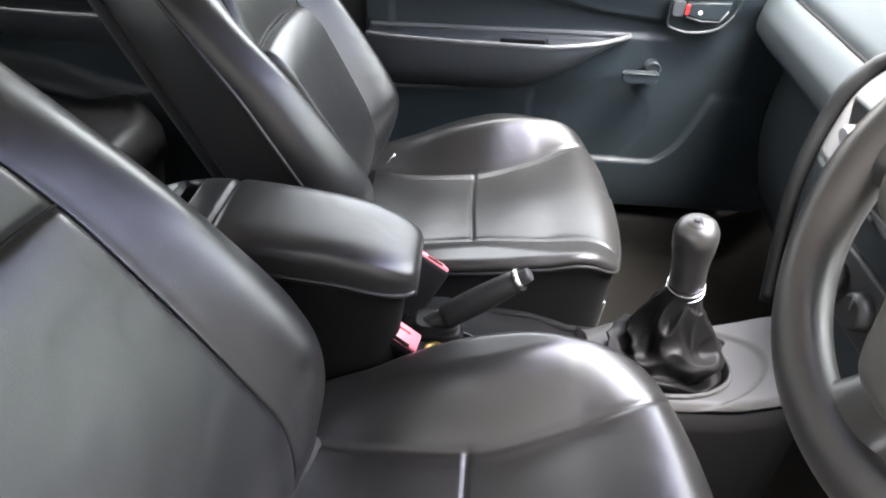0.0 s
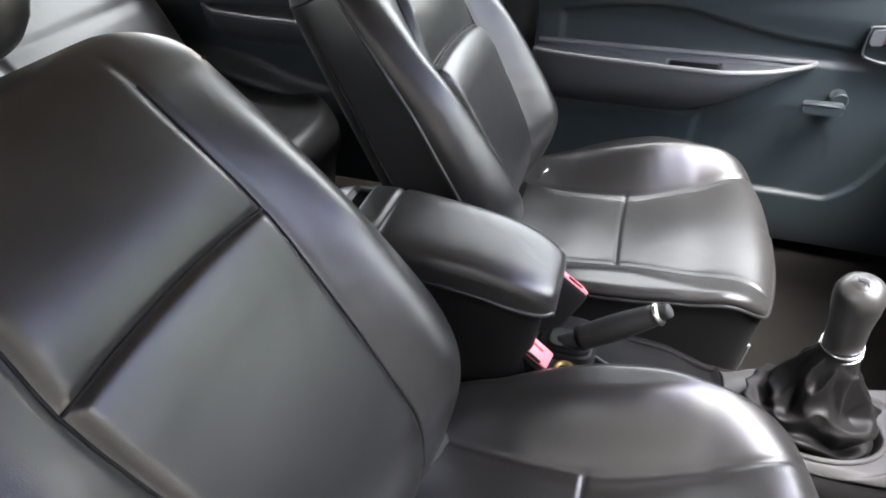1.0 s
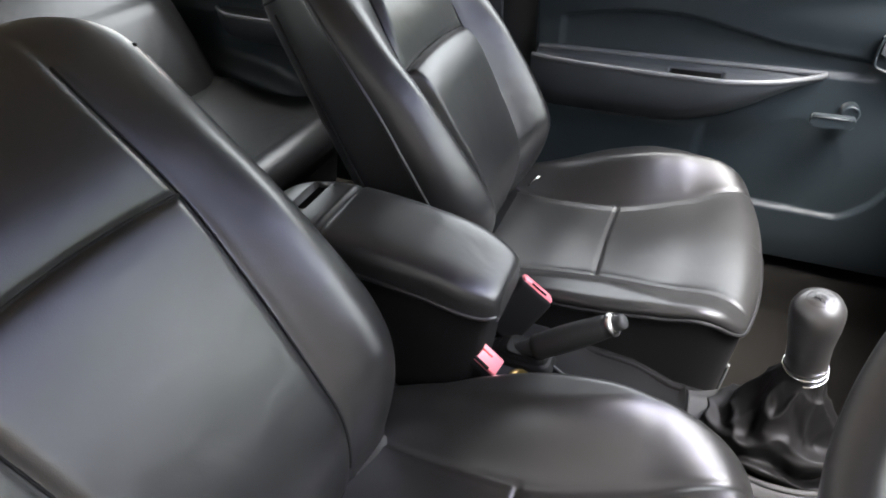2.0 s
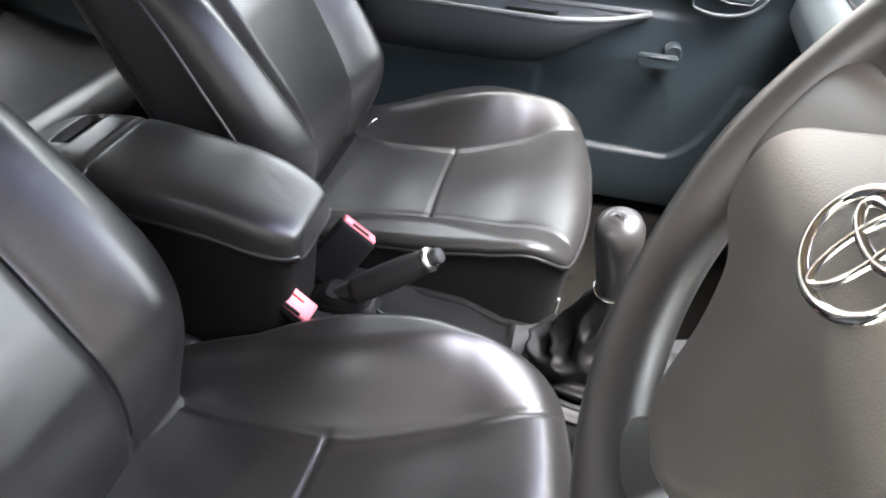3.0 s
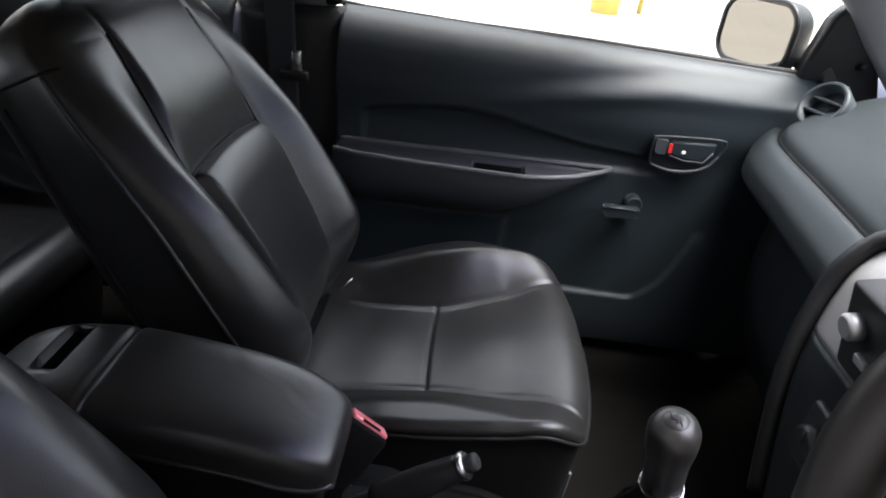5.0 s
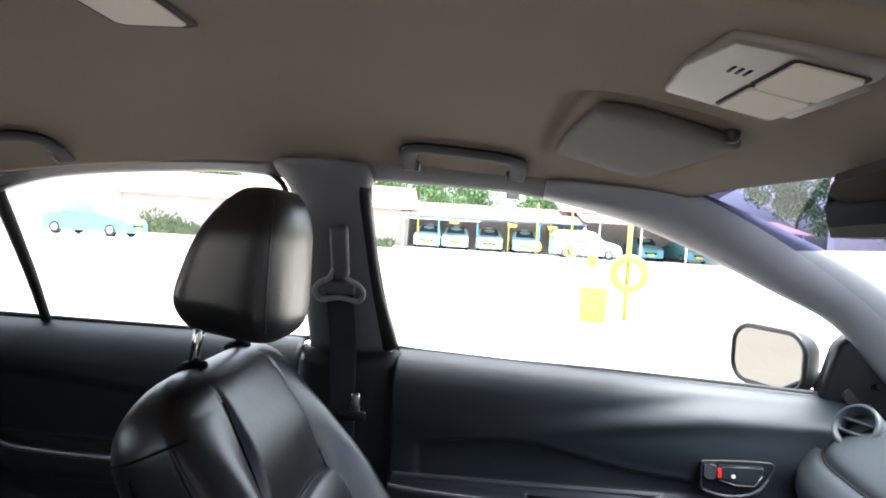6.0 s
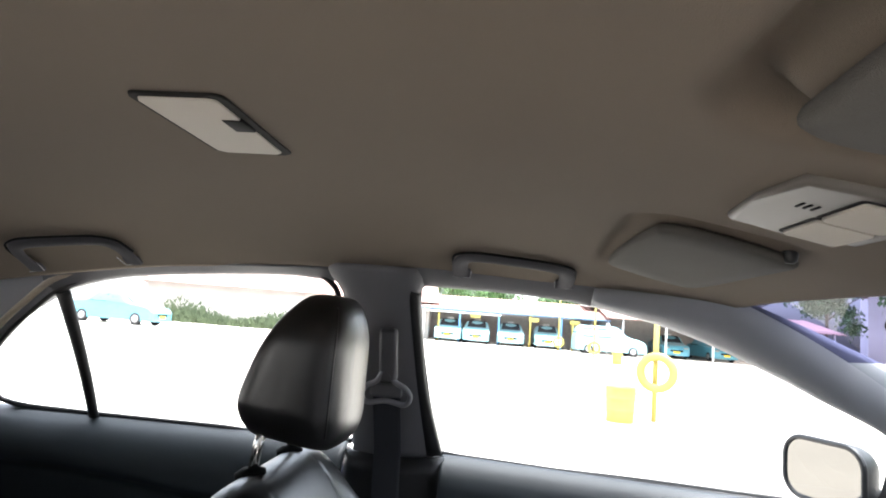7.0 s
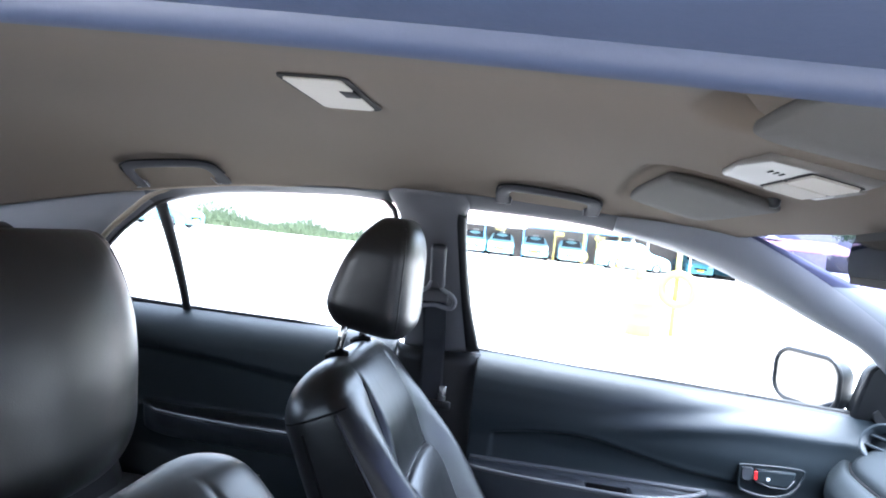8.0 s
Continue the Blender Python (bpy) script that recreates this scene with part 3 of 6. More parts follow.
def rear_door(s, name):
    """Rear door lining with its armrest strip."""
    d = thing(name, "closed rear door with dark grey plastic lining", "car door", (-0.7, s * 0.70, 0.38), kind="structure")
    inv = Matrix.Translation((-0.7, s * 0.70, 0.38)).inverted()

    def f(u, v):
        x = -0.342 - 0.80 * u
        top = 0.984 + 0.006 * u
        if v < 0.9:
            z = 0.37 + (top - 0.37) * v / 0.9
            y = lerp_table([(0.36, 0.675), (0.60, 0.662), (0.76, 0.665), (0.86, 0.664), (0.91, 0.667), (0.935, 0.675), (0.953, 0.686), (0.966, 0.698), (0.975, 0.709), (0.981, 0.720), (0.986, 0.732)], z)
            zc = lerp_table([(-1.14, 0.90), (-0.9, 0.895), (-0.6, 0.870), (-0.34, 0.858)], x)
            y += 0.014 * step(zc + 0.004, zc - 0.008, z) * step(0.758, 0.768, z)
            # the map pocket stands proud under a slanting ledge
            zl = lerp_table([(-1.14, 0.70), (-0.80, 0.648), (-0.73, 0.622), (-0.50, 0.578), (-0.34, 0.560)], x)
            y -= 0.034 * step(zl, zl - 0.055, z)
            return Vector((x, s * y, z))
        w = (v - 0.9) / 0.1
        return Vector((x, s * (0.732 + 0.010 * w), top))
    obs = [part("door_panel", solid_sheet(f, 70, 90, (0, s * 0.012, -0.002)), DOORPL, d)]

    def shelf(u, v):
        x = -0.40 - 0.52 * u
        yo = lerp_table([(-0.92, 0.655), (-0.85, 0.61), (-0.65, 0.592), (-0.45, 0.60), (-0.40, 0.64)], x)
        if v < 0.5:
            w = v / 0.5
            return Vector((x, s * (0.675 + (yo - 0.675) * w), 0.765 - 0.006 * math.sin(math.pi * w)))
        w = (v - 0.5) / 0.5
        return Vector((x, s * (yo + (0.675 - yo) * w * w), 0.765 - 0.08 * w))
    obs.append(part("armrest", solid_sheet(shelf, 50, 24, (0, s * 0.004, -0.004)), STRIP, d, "grey moulded armrest"))
    edge = [(-0.40 - 0.52 * k / 40, s * (lerp_table([(-0.92, 0.655), (-0.85, 0.61), (-0.65, 0.592), (-0.45, 0.60), (-0.40, 0.64)], -0.40 - 0.52 * k / 40) + 0.002), 0.765) for k in range(41)]
    obs.append(part("armrest_edge", tube(edge, 0.0045, 6), RIMEDGE, d, "grey armrest edge"))
    bead = [(-0.342 - 0.75 * k / 20, s * 0.742, 0.981) for k in range(21)]
    obs.append(part("window_bead", tube(bead, 0.006, 6), MATRUB, d, "black rubber window bead"))
    for o in obs:
        o.matrix_parent_inverse = inv


rear_door(1, "door_2")
rear_door(-1, "door_3")


# ---- floor, tunnel, bulkheads ----
def floor():
    def f(u, v):
        x, y = -2.0 + 3.1 * u, -0.80 + 1.60 * v
        hump = 0.20 * step(0.085, 0.05, abs(y))
        toe = 0.35 * step(0.62, 1.05, x)
        rise = 0.07 * step(0.62, 0.67, abs(y)) * step(-1.2, -1.0, x)
        return Vector((x, y, 0.27 + max(hump, toe) + rise + 0.004 * noise.noise((x * 9, y * 9, 0))))
    tagged(part("floor", solid_sheet(f, 130, 90, (0, 0, -0.02)), CARPET), "dark grey carpeted car floor with a centre tunnel", "car floor", kind="structure")
    for s, nm in ((1, "trim_sill"), (-1, "trim_sill_driver")):
        pts = [(-0.14 + 0.8 * k / 20, s * 0.700, 0.372 + 0.02 * (k / 20) ** 4) for k in range(21)]
        tagged(part(nm, tube(pts, 0.03, 10, flat=0.5), DARKPL), "dark plastic door sill cover", "sill trim", kind="structure")
    tagged(part("bulkhead", box((1.08, 0, 0.62), (0.04, 1.46, 0.75), 0.01), BLACK), "dark front bulkhead behind the dashboard", "bulkhead", kind="structure")

    def cowl(u, v):
        y = -0.72 + 1.44 * v
        return Vector((1.02 + 0.95 * u - 0.10 * (y / 0.7) ** 2, y, 0.945 - 0.14 * u ** 1.5))
    tagged(part("bonnet", solid_sheet(cowl, 16, 16, (0, 0, -0.02)), BODY), "blue painted bonnet of the car", "bonnet", kind="structure")

    def ws(u, v, lo=0.0, hi=1.0):
        yn = -1 + 2 * v
        w = lo + (hi - lo) * u
        top = Vector((0.385 - 0.075 * yn * yn, 0.555 * yn, roof_z(0.33, 0.5 * yn) + 0.006))
        bot = Vector((1.10 - 0.20 * yn * yn, 0.685 * yn, 0.955))
        p = top.lerp(bot, w)
        p.z += 0.03 * math.sin(math.pi * w)
        return p
    w = thing("windscreen", "car windscreen with a dark blue sun band", "windscreen", (0.7, 0, 1.1), kind="structure")
    inv = Matrix.Translation((0.7, 0, 1.1)).inverted()
    for nm, lo, hi, m, lb in (("sun_band", 0.0, 0.31, TINT, "blue tinted top band"), ("screen_pane", 0.31, 1.0, CLEAR, "clear lower screen")):
        p = part(nm, grid(lambda u, v: ws(u, v, lo, hi), 14, 30), m, w, lb)
        p.visible_shadow = False
        p.matrix_parent_inverse = inv
    edge = [ws(k / 40, 1.0) for k in range(41)]
    p = part("screen_seal", tube(edge, 0.008, 6), MATRUB, w, "black screen edge")
    p.matrix_parent_inverse = inv
    top = [ws(0.0, k / 40) for k in range(41)]
    p = part("screen_seal", tube(top, 0.008, 6), MATRUB, w, "black screen edge")
    p.matrix_parent_inverse = inv
    # unseen panel added to keep yard light from leaking under the bench
    tagged(part("bulkhead_rear", box((-1.26, 0, 0.635), (0.03, 1.54, 0.70), 0.006), BLACK), "unseen black panel added behind the rear bench", "bulkhead", kind="structure")

    # unseen tail, added to close the cabin against light from behind
    def lid(u, v):
        y = -0.80 + 1.6 * v
        k = [(-1.78, 1.01), (-1.90, 0.99), (-2.02, 0.97), (-2.07, 0.92), (-2.08, 0.70), (-2.04, 0.30)]
        a = u * (len(k) - 1)
        i = min(len(k) - 2, int(a))
        return Vector((k[i][0] + (k[i + 1][0] - k[i][0]) * (a - i), y, k[i][1] + (k[i + 1][1] - k[i][1]) * (a - i)))
    tagged(part("boot_lid", solid_sheet(lid, 20, 12, (0.01, 0, -0.01)), BODY), "unseen blue boot lid and tail added to close out light", "boot lid", kind="structure")
    # rear shelf and rear window
    tagged(part("rear_shelf", box((-1.48, 0, 0.985), (0.55, 1.36, 0.02), 0.008), DARKPL), "dark fabric rear parcel shelf", "parcel shelf", kind="structure")
    rw = part("rear_window", grid(lambda u, v: Vector((-1.40 - 0.45 * u, -0.60 + 1.2 * v, 1.255 - 0.24 * u)), 8, 8), REARGLASS)
    tagged(rw, "sloping rear window of the car", "rear window", kind="structure")


floor()


# ---- front seats ----
def spow(c, e):
    return math.copysign(abs(c) ** e, c)


BACK_L = 0.53
BACK_W = [(0.0, 0.172), (0.12, 0.196), (0.30, 0.212), (0.55, 0.206), (0.75, 0.199), (0.92, 0.188), (1.0, 0.178)]
SEAM_Y = [(0.0, 0.083), (0.2, 0.094), (0.45, 0.106), (0.62, 0.110), (0.8, 0.100), (1.0, 0.088)]
CROSS = [0.60, 1.0, 0.86, 0.024, 0.0, 0.064]  # cross seam height, bolster size, start of the rounded crest, lower pad, foot, tuck of the foot


def back_front(v, y):
    """Depth of the backrest's front over its base line, with bolsters, seams and padding."""
    sy = lerp_table(SEAM_Y, v)
    k = step(sy - 0.012, sy + 0.066, abs(y))
    bol = lerp_table([(0.0, 0.022), (0.22, 0.070), (0.5, 0.060), (0.70, 0.032), (0.84, 0.008), (0.90, 0.0)], v)
    d = bol * k * CROSS[1]
    d -= 0.0026 * bell(abs(y) - sy, 0.0050) * step(0.97, 0.90, v)
    vc = CROSS[0] - 1.3 * y * y
    inside = step(sy + 0.004, sy - 0.014, abs(y))
    d -= 0.0028 * inside * bell(v - vc, 0.007)
    # the lower pad stands proud under the cross seam
    w = min(1.0, max(0.0, (vc - v) / 0.11))
    d += CROSS[3] * inside * math.sqrt(1 - (1 - w) ** 2) * step(-0.1, 0.30, v)
    d += 0.010 * inside * bell(v - 0.74, 0.12)
    # the foot of the backrest tucks in behind the cushion
    d -= CROSS[5] * max(0.0, 1 - max(v, 0.0) / 0.20) ** 1.9
    return d


def top_round(v):
    """Rounding of the backrest's shoulder, 1 below it and 0 at the crest."""
    t = min(1.0, max(0.0, (v - CROSS[2]) / (1 - CROSS[2])))
    return math.sqrt(max(0.0, 1 - t ** 2.2))


def back_shape(v, a, base, UPV, FWD):
    hw = lerp_table(BACK_W, v)
    low = max(0.0, (0.06 + CROSS[4] - v) / 0.06)
    up, lo = top_round(v), math.sqrt(max(0.0, 1 - min(1, low) ** 2))
    sh = up * lo
    c, s = math.cos(a), math.sin(a)
    y = hw * (0.58 + 0.42 * up) * (0.8 + 0.2 * lo) * spow(c, 0.50)
    th = lerp_table([(0, 0.05), (0.3, 0.062), (0.7, 0.058), (1.0, 0.055)], v) * max(0.04, sh)
    if s > 0:
        d = -0.042 + (0.042 * spow(s, 0.55) + back_front(v, y) * spow(s, 0.5)) * sh
    else:
        d = -0.042 - th * 1.55 * abs(s) ** 0.6
    return base + UPV * (v * BACK_L) + FWD * d + Vector((0, y, 0))


def front_point(v, y, base, UPV, FWD, up=0.0):
    """A point on the backrest's front face at height v and offset y."""
    hw = lerp_table(BACK_W, v)
    sh = top_round(v)
    k = hw * (0.58 + 0.42 * sh)
    c = min(1.0, (abs(y) / k) ** (1 / 0.50))
    s = math.sqrt(1 - c * c)
    d = -0.042 + (0.042 * spow(s, 0.55) + back_front(v, y) * spow(s, 0.5)) * sh
    return base + UPV * (v * BACK_L) + FWD * (d + up) + Vector((0, y, 0))


def cushion_top(x, y, inb):
    """Height of the seat cushion over its local frame."""
    z = lerp_table([(-0.16, 0.560), (-0.05, 0.557), (0.06, 0.566), (0.18, 0.592), (0.255, 0.612), (0.30, 0.600), (0.34, 0.56)], x)
    sy = lerp_table([(-0.16, 0.115), (0.0, 0.102), (0.07, 0.100), (0.16, 0.118), (0.26, 0.146), (0.34, 0.18)], x)
    k = step(sy - 0.015, sy + 0.070, abs(y))
    bol = lerp_table([(-0.16, 0.052), (0.0, 0.074), (0.07, 0.068), (0.15, 0.050), (0.22, 0.030), (0.28, 0.016), (0.34, 0.004)], x)
    if inb > 0 and y > 0:
        bol += 0.014 * step(0.31, 0.16, x) + lerp_table([(-0.16, -0.075), (-0.05, -0.060), (0.0, -0.040), (0.075, -0.013), (0.15, -0.002), (0.20, -0.004), (0.25, -0.012), (0.30, -0.018)], x)
    elif y * inb < 0:
        bol += 0.012 * step(0.30, 0.15, x) - 0.046 * step(0.13, -0.10, x)
    else:
        bol -= lerp_table([(-0.16, 0.034), (-0.06, 0.040), (0.02, 0.032), (0.10, 0.022), (0.18, 0.010), (0.26, 0.002), (0.34, 0.0)], x)
    bol = max(bol, 0.0)
    z += bol * k
    z -= 0.0030 * bell(abs(y) - sy, 0.0035) * step(0.30, 0.27, x)
    if abs(y) < sy + 0.004:
        z -= 0.0032 * bell(x - 0.066 - 0.25 * (abs(y)) ** 2, 0.0035)
        z += 0.007 * math.cos(min(1, abs(y) / 0.11) * math.pi / 2) * bell(x - 0.16, 0.07)
        z += 0.005 * math.cos(min(1, abs(y) / 0.11) * math.pi / 2) * bell(x - 0.0, 0.05)
    return z


def front_seat(name, yc, dz, dx, label, lean, bx, inb, hup, hf, blen=1.0):
    UPV = Vector((-math.sin(radians(lean)), 0, math.cos(radians(lean))))
    FWD = Vector((math.cos(radians(lean)), 0, math.sin(radians(lean))))
    s = thing(name, label, "car seat", (0.08 + dx, yc, 0.30), group="front seats")
    inv = Matrix.Translation((0.08 + dx, yc, 0.30)).inverted()
    off = Vector((dx, yc, dz))
    back_off = off.copy()
    off = off + Vector((0, 0.033 if inb > 0 else 0.0, 0))
    obs = []
    HW = [(-0.16, 0.170), (-0.05, 0.196), (0.12, 0.208), (0.24, 0.205), (0.29, 0.195), (0.32, 0.172)]

    def cush(u, v):
        # u goes across, v from back to front; sides and front roll over by one even lip
        nose = max(0.0, (v - 0.91) / 0.09)
        x = -0.15 + 0.452 * (min(v, 0.91) + 0.09 * math.sin(nose * math.pi / 2) * 0.8)
        hw = lerp_table(HW, x) * (1 - 0.10 * nose ** 3)
        e = 2 * u - 1
        roll = max(0.0, (abs(e) - 0.86) / 0.14)
        ye = min(abs(e) / 0.86, 1.0)
        y = math.copysign(hw * (0.93 * ye ** 0.97 + 0.07 * math.sin(roll * math.pi / 2)), e)
        r = min(1.0, (roll ** 3 + nose ** 3) ** (1 / 3))
        z = cushion_top(x, y, inb) - (0.017 if y * inb < 0 or inb > 0 else 0.011) * (1 - math.cos(r * math.pi / 2))
        x -= 0.030 * min(1.0, abs(y) / 0.205) ** 2.6 * step(0.45, 1.0, v)
        return off + Vector((x, y, z))
    bm = solid_sheet(cush, 170, 170, (0, 0, -0.006))
    obs.append(part("cushion", bm, LEATHER, s, "padded black leather cushion with side bolsters"))

    # lower valance hanging from the cushion's edge
    rim = [cush(0, k / 60) for k in range(61)] + [cush(k / 30, 1) for k in range(1, 30)] + [cush(1, 1 - k / 60) for k in range(61)]
    mid = off + Vector((0.08, 0, 0))

    def val(u, v):
        p = rim[min(len(rim) - 1, int(round(u * (len(rim) - 1))))]
        xl = p.x - off.x
        zb = off.z + lerp_table([(-0.15, 0.455), (0.20, 0.447), (0.26, 0.452), (0.302, 0.485)], xl) - dz
        k = 0.985 - 0.035 * v
        return Vector((mid.x + (p.x - mid.x) * k, mid.y + (p.y - mid.y) * k, p.z - 0.006 + (zb - p.z) * v))
    obs.append(part("valance", grid(val, len(rim) - 1, 10), VINYL, s, "black vinyl cushion side"))
    line = [mid + Vector(((p.x - mid.x) * 1.001, (p.y - mid.y) * 1.003, p.z - mid.z - 0.006)) for p in rim[8:-8]]
    obs.append(part("piping", tube(line, 0.0030, 6), VINYL, s, "glossy black piping"))
    def skirt(u, v):
        p = val(u, 1.0)
        return Vector((p.x + (mid.x - p.x) * 0.25 * v, p.y + (mid.y - p.y) * 0.25 * v, p.z - 0.015 * v))
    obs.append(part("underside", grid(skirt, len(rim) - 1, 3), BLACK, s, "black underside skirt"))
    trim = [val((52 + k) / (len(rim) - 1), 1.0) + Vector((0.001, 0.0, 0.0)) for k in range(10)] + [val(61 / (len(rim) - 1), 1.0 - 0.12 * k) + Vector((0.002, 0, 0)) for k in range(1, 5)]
    obs.append(part("piping", tube(smooth_path(trim, 3), 0.0022, 6), RIMEDGE, s, "pale lower piping"))
    # filler added in the gap; its black stands in for shade there
    obs.append(part("joint_filler", box(off + Vector((-0.150, 0, 0.495)), (0.11, 0.34, 0.13), 0.02), BLACK, s, "black block added to darken the seat joint"))
    # backrest
    n = 480
    base = back_off + Vector((bx, 0, 0.575 + (0.012 if inb > 0 else 0)))
    UPH = UPV.copy()
    UPV = UPV * blen
    ang = [2 * math.pi * k / n for k in range(n)]
    bm = bmesh.new()
    rows = [[bm.verts.new(back_shape(CROSS[4] + (1 - CROSS[4]) * j / 260, a, base, UPV, FWD)) for a in ang] for j in range(261)]
    for j in range(260):
        for i in range(n):
            bm.faces.new((rows[j][i], rows[j][(i + 1) % n], rows[j + 1][(i + 1) % n], rows[j + 1][i]))
    bm.faces.new(rows[0]), bm.faces.new(rows[-1])
    obs.append(part("backrest", bm, LEATHER, s, "padded black leather backrest"))
    for sd in (1, -1):
        line = [front_point(0.04 + 0.86 * k / 80, sd * lerp_table(SEAM_Y, 0.04 + 0.86 * k / 80), base, UPV, FWD, 0.0008) for k in range(81)]
        obs.append(part("seam", tube(line, 0.0012, 6), SEAM, s, "black stitched seam"))
        line = [back_shape(0.20 + 0.67 * k / 80, math.pi / 2 - sd * (math.pi / 2 - 0.16), base, UPV, FWD) for k in range(81)]
        obs.append(part("piping", tube(line, 0.0030, 6), LEATHER, s, "black leather piping"))
        line = [back_shape(CROSS[2] + 0.025 - 0.012 * k / 40, math.pi / 2 - sd * (math.pi / 2 + 0.65 - 1.15 * k / 40), base, UPV, FWD) for k in range(41)]
        obs.append(part("seam", tube(line, 0.0018, 6), SEAM, s, "black shoulder seam"))
        line = [back_shape(0.03 + 0.82 * k / 60, -math.pi / 2 + sd * (math.pi / 2 - 0.25), base, UPV, FWD) for k in range(61)]
        obs.append(part("piping", tube(line, 0.0022, 6), SEAM, s, "black piping"))
    line = []
    for k in range(41):
        y = (2 * k / 40 - 1) * 0.108
        line.append(front_point(CROSS[0] - 1.3 * y * y, y, base, UPV, FWD, 0.0008))
    obs.append(part("seam", tube(line, 0.0016, 6), SEAM, s, "black stitched cross seam"))
    # recliner cover and rails
    for sd in (1, -1):
        obs.append(part("hinge_cover", lathe([(0.030, 0), (0.034, 0.006), (0.030, 0.014), (0.012, 0.018)], Matrix.Translation(off + Vector((-0.125, sd * 0.172, 0.535))) @ Matrix.Rotation(radians(-90 * sd), 4, "X"), 22), DARKPL, s, "dark plastic hinge cover"))
        obs.append(part("rail", box((0.06 + dx, yc + sd * 0.14, 0.335), (0.50, 0.035, 0.05), 0.006), STEEL, s, "steel seat rail"))
        obs.append(part("leg", box((0.24 + dx, yc + sd * 0.14, 0.41 + dz / 2), (0.05, 0.03, 0.16 + dz), 0.006), DARKPL, s))
        obs.append(part("leg", box((-0.08 + dx, yc + sd * 0.14, 0.41 + dz / 2), (0.05, 0.03, 0.16 + dz), 0.006), DARKPL, s))
    if inb < 0:
        # wire of the belt anchor in the crease of the seat
        wire = smooth_path([(-0.092, 0.428, 0.578), (-0.082, 0.434, 0.590), (-0.076, 0.444, 0.592), (-0.078, 0.454, 0.582), (-0.090, 0.456, 0.574)], 5)
        obs.append(part("anchor_wire", tube(wire, 0.0018, 8), STEEL, s, "bright belt anchor wire"))
    # headrest
    hc = base + UPH * (0.55 + hup) + FWD * hf + Vector((0, 0.013 if inb < 0 else 0.030, 0))
    HT = Matrix.Rotation(radians(27.5 - lean), 3, "Y")

    def head(u, v):
        # flat sides with a crisp front seam, taller at the rounded crown than at the flat base
        a = 2 * math.pi * u
        rb = (1 - (1 - min(1, v / 0.24)) ** 2.2) ** 0.5
        rt = (1 - (1 - min(1, (1 - v) / (0.36 if inb < 0 else 0.62))) ** (2.3 if inb < 0 else 2.1)) ** 0.5
        full = lerp_table([(0, 0.060), (0.2, 0.063), (0.5, 0.056), (0.8, 0.043), (1.0, 0.033)], v)
        hd = full * (0.74 + 0.26 * rb) * (0.38 + 0.62 * rt)
        hw = lerp_table([(0, 0.090), (0.25, 0.098), (0.6, 0.098), (1.0, 0.088)], v) * (0.70 + 0.30 * rb) * (0.50 + 0.50 * rt)
        c, sn = math.cos(a), math.sin(a)
        y = hw * spow(sn, 0.30 if inb < 0 else 0.66) * (1.0 if inb < 0 else 1.17)
        x = hd * spow(c, 0.34 if inb < 0 else 0.72)
        if c > 0:
            x += 0.014 * (1 - min(1.0, abs(y / hw)) ** 2) * min(rb, rt)
            x -= 0.0012 * bell(abs(y) - hw * 0.92, 0.004)
        x += 0.064 - full
        return hc + HT @ Vector((x, y, 0.186 * v - 0.012 * (x + 0.02) / 0.08 * (1 - v)))
    obs.append(part("headrest", grid(head, 160, 70, close_u=True, cap=True), LEATHER, s, "padded black leather headrest"))
    for sd, nm in ((1, "outer"), (-1, "inner")):
        line = []
        for k in range(46):
            v = 0.10 + 0.82 * k / 45
            best = head(0.25 - 0.128 if sd > 0 else 0.75 + 0.128, v)
            line.append(best)
        obs.append(part("piping", tube(line, 0.0012, 6), LEATHER, s, "black headrest seam"))
        px = base + UPV * 0.527 + FWD * (hf - 0.05) + Vector((0, 0.013 + sd * 0.0725, 0))
        obs.append(part("headrest_post", tube([px + HT @ Vector((-0.006, 0, -0.05)), px + HT @ Vector((0.004, 0, 0.03)), px + HT @ Vector((0.014, 0, 0.08 + hup))], 0.0065, 10), CHROME, s, "chrome headrest post"))
        obs.append(part("post_guide", lathe([(0.014, -0.012), (0.019, 0.0), (0.019, 0.007), (0.010, 0.012)], Matrix.Translation(px + Vector((0.0, 0, -0.002))) @ Matrix.Rotation(radians(-12), 4, "Y"), 20), BLACK, s, "black plastic post guide"))
    for o in obs:
        o.matrix_parent_inverse = inv
    return s


front_seat("passenger_seat", 0.325, 0.0, 0.0, "black leather front passenger seat with a headrest", 27.5, -0.078, -1, 0.0, 0.011)
CROSS[:] = [0.664, 0.62, 0.875, 0.009, -0.075, 0.054]
BACK_W[:2] = [(0.0, 0.146), (0.12, 0.186)]
front_seat("driver_seat", -0.310, 0.036, 0.0, "black leather driver seat beside the centre console", 33.2, -0.050, 1, 0.004, -0.115, 0.952)


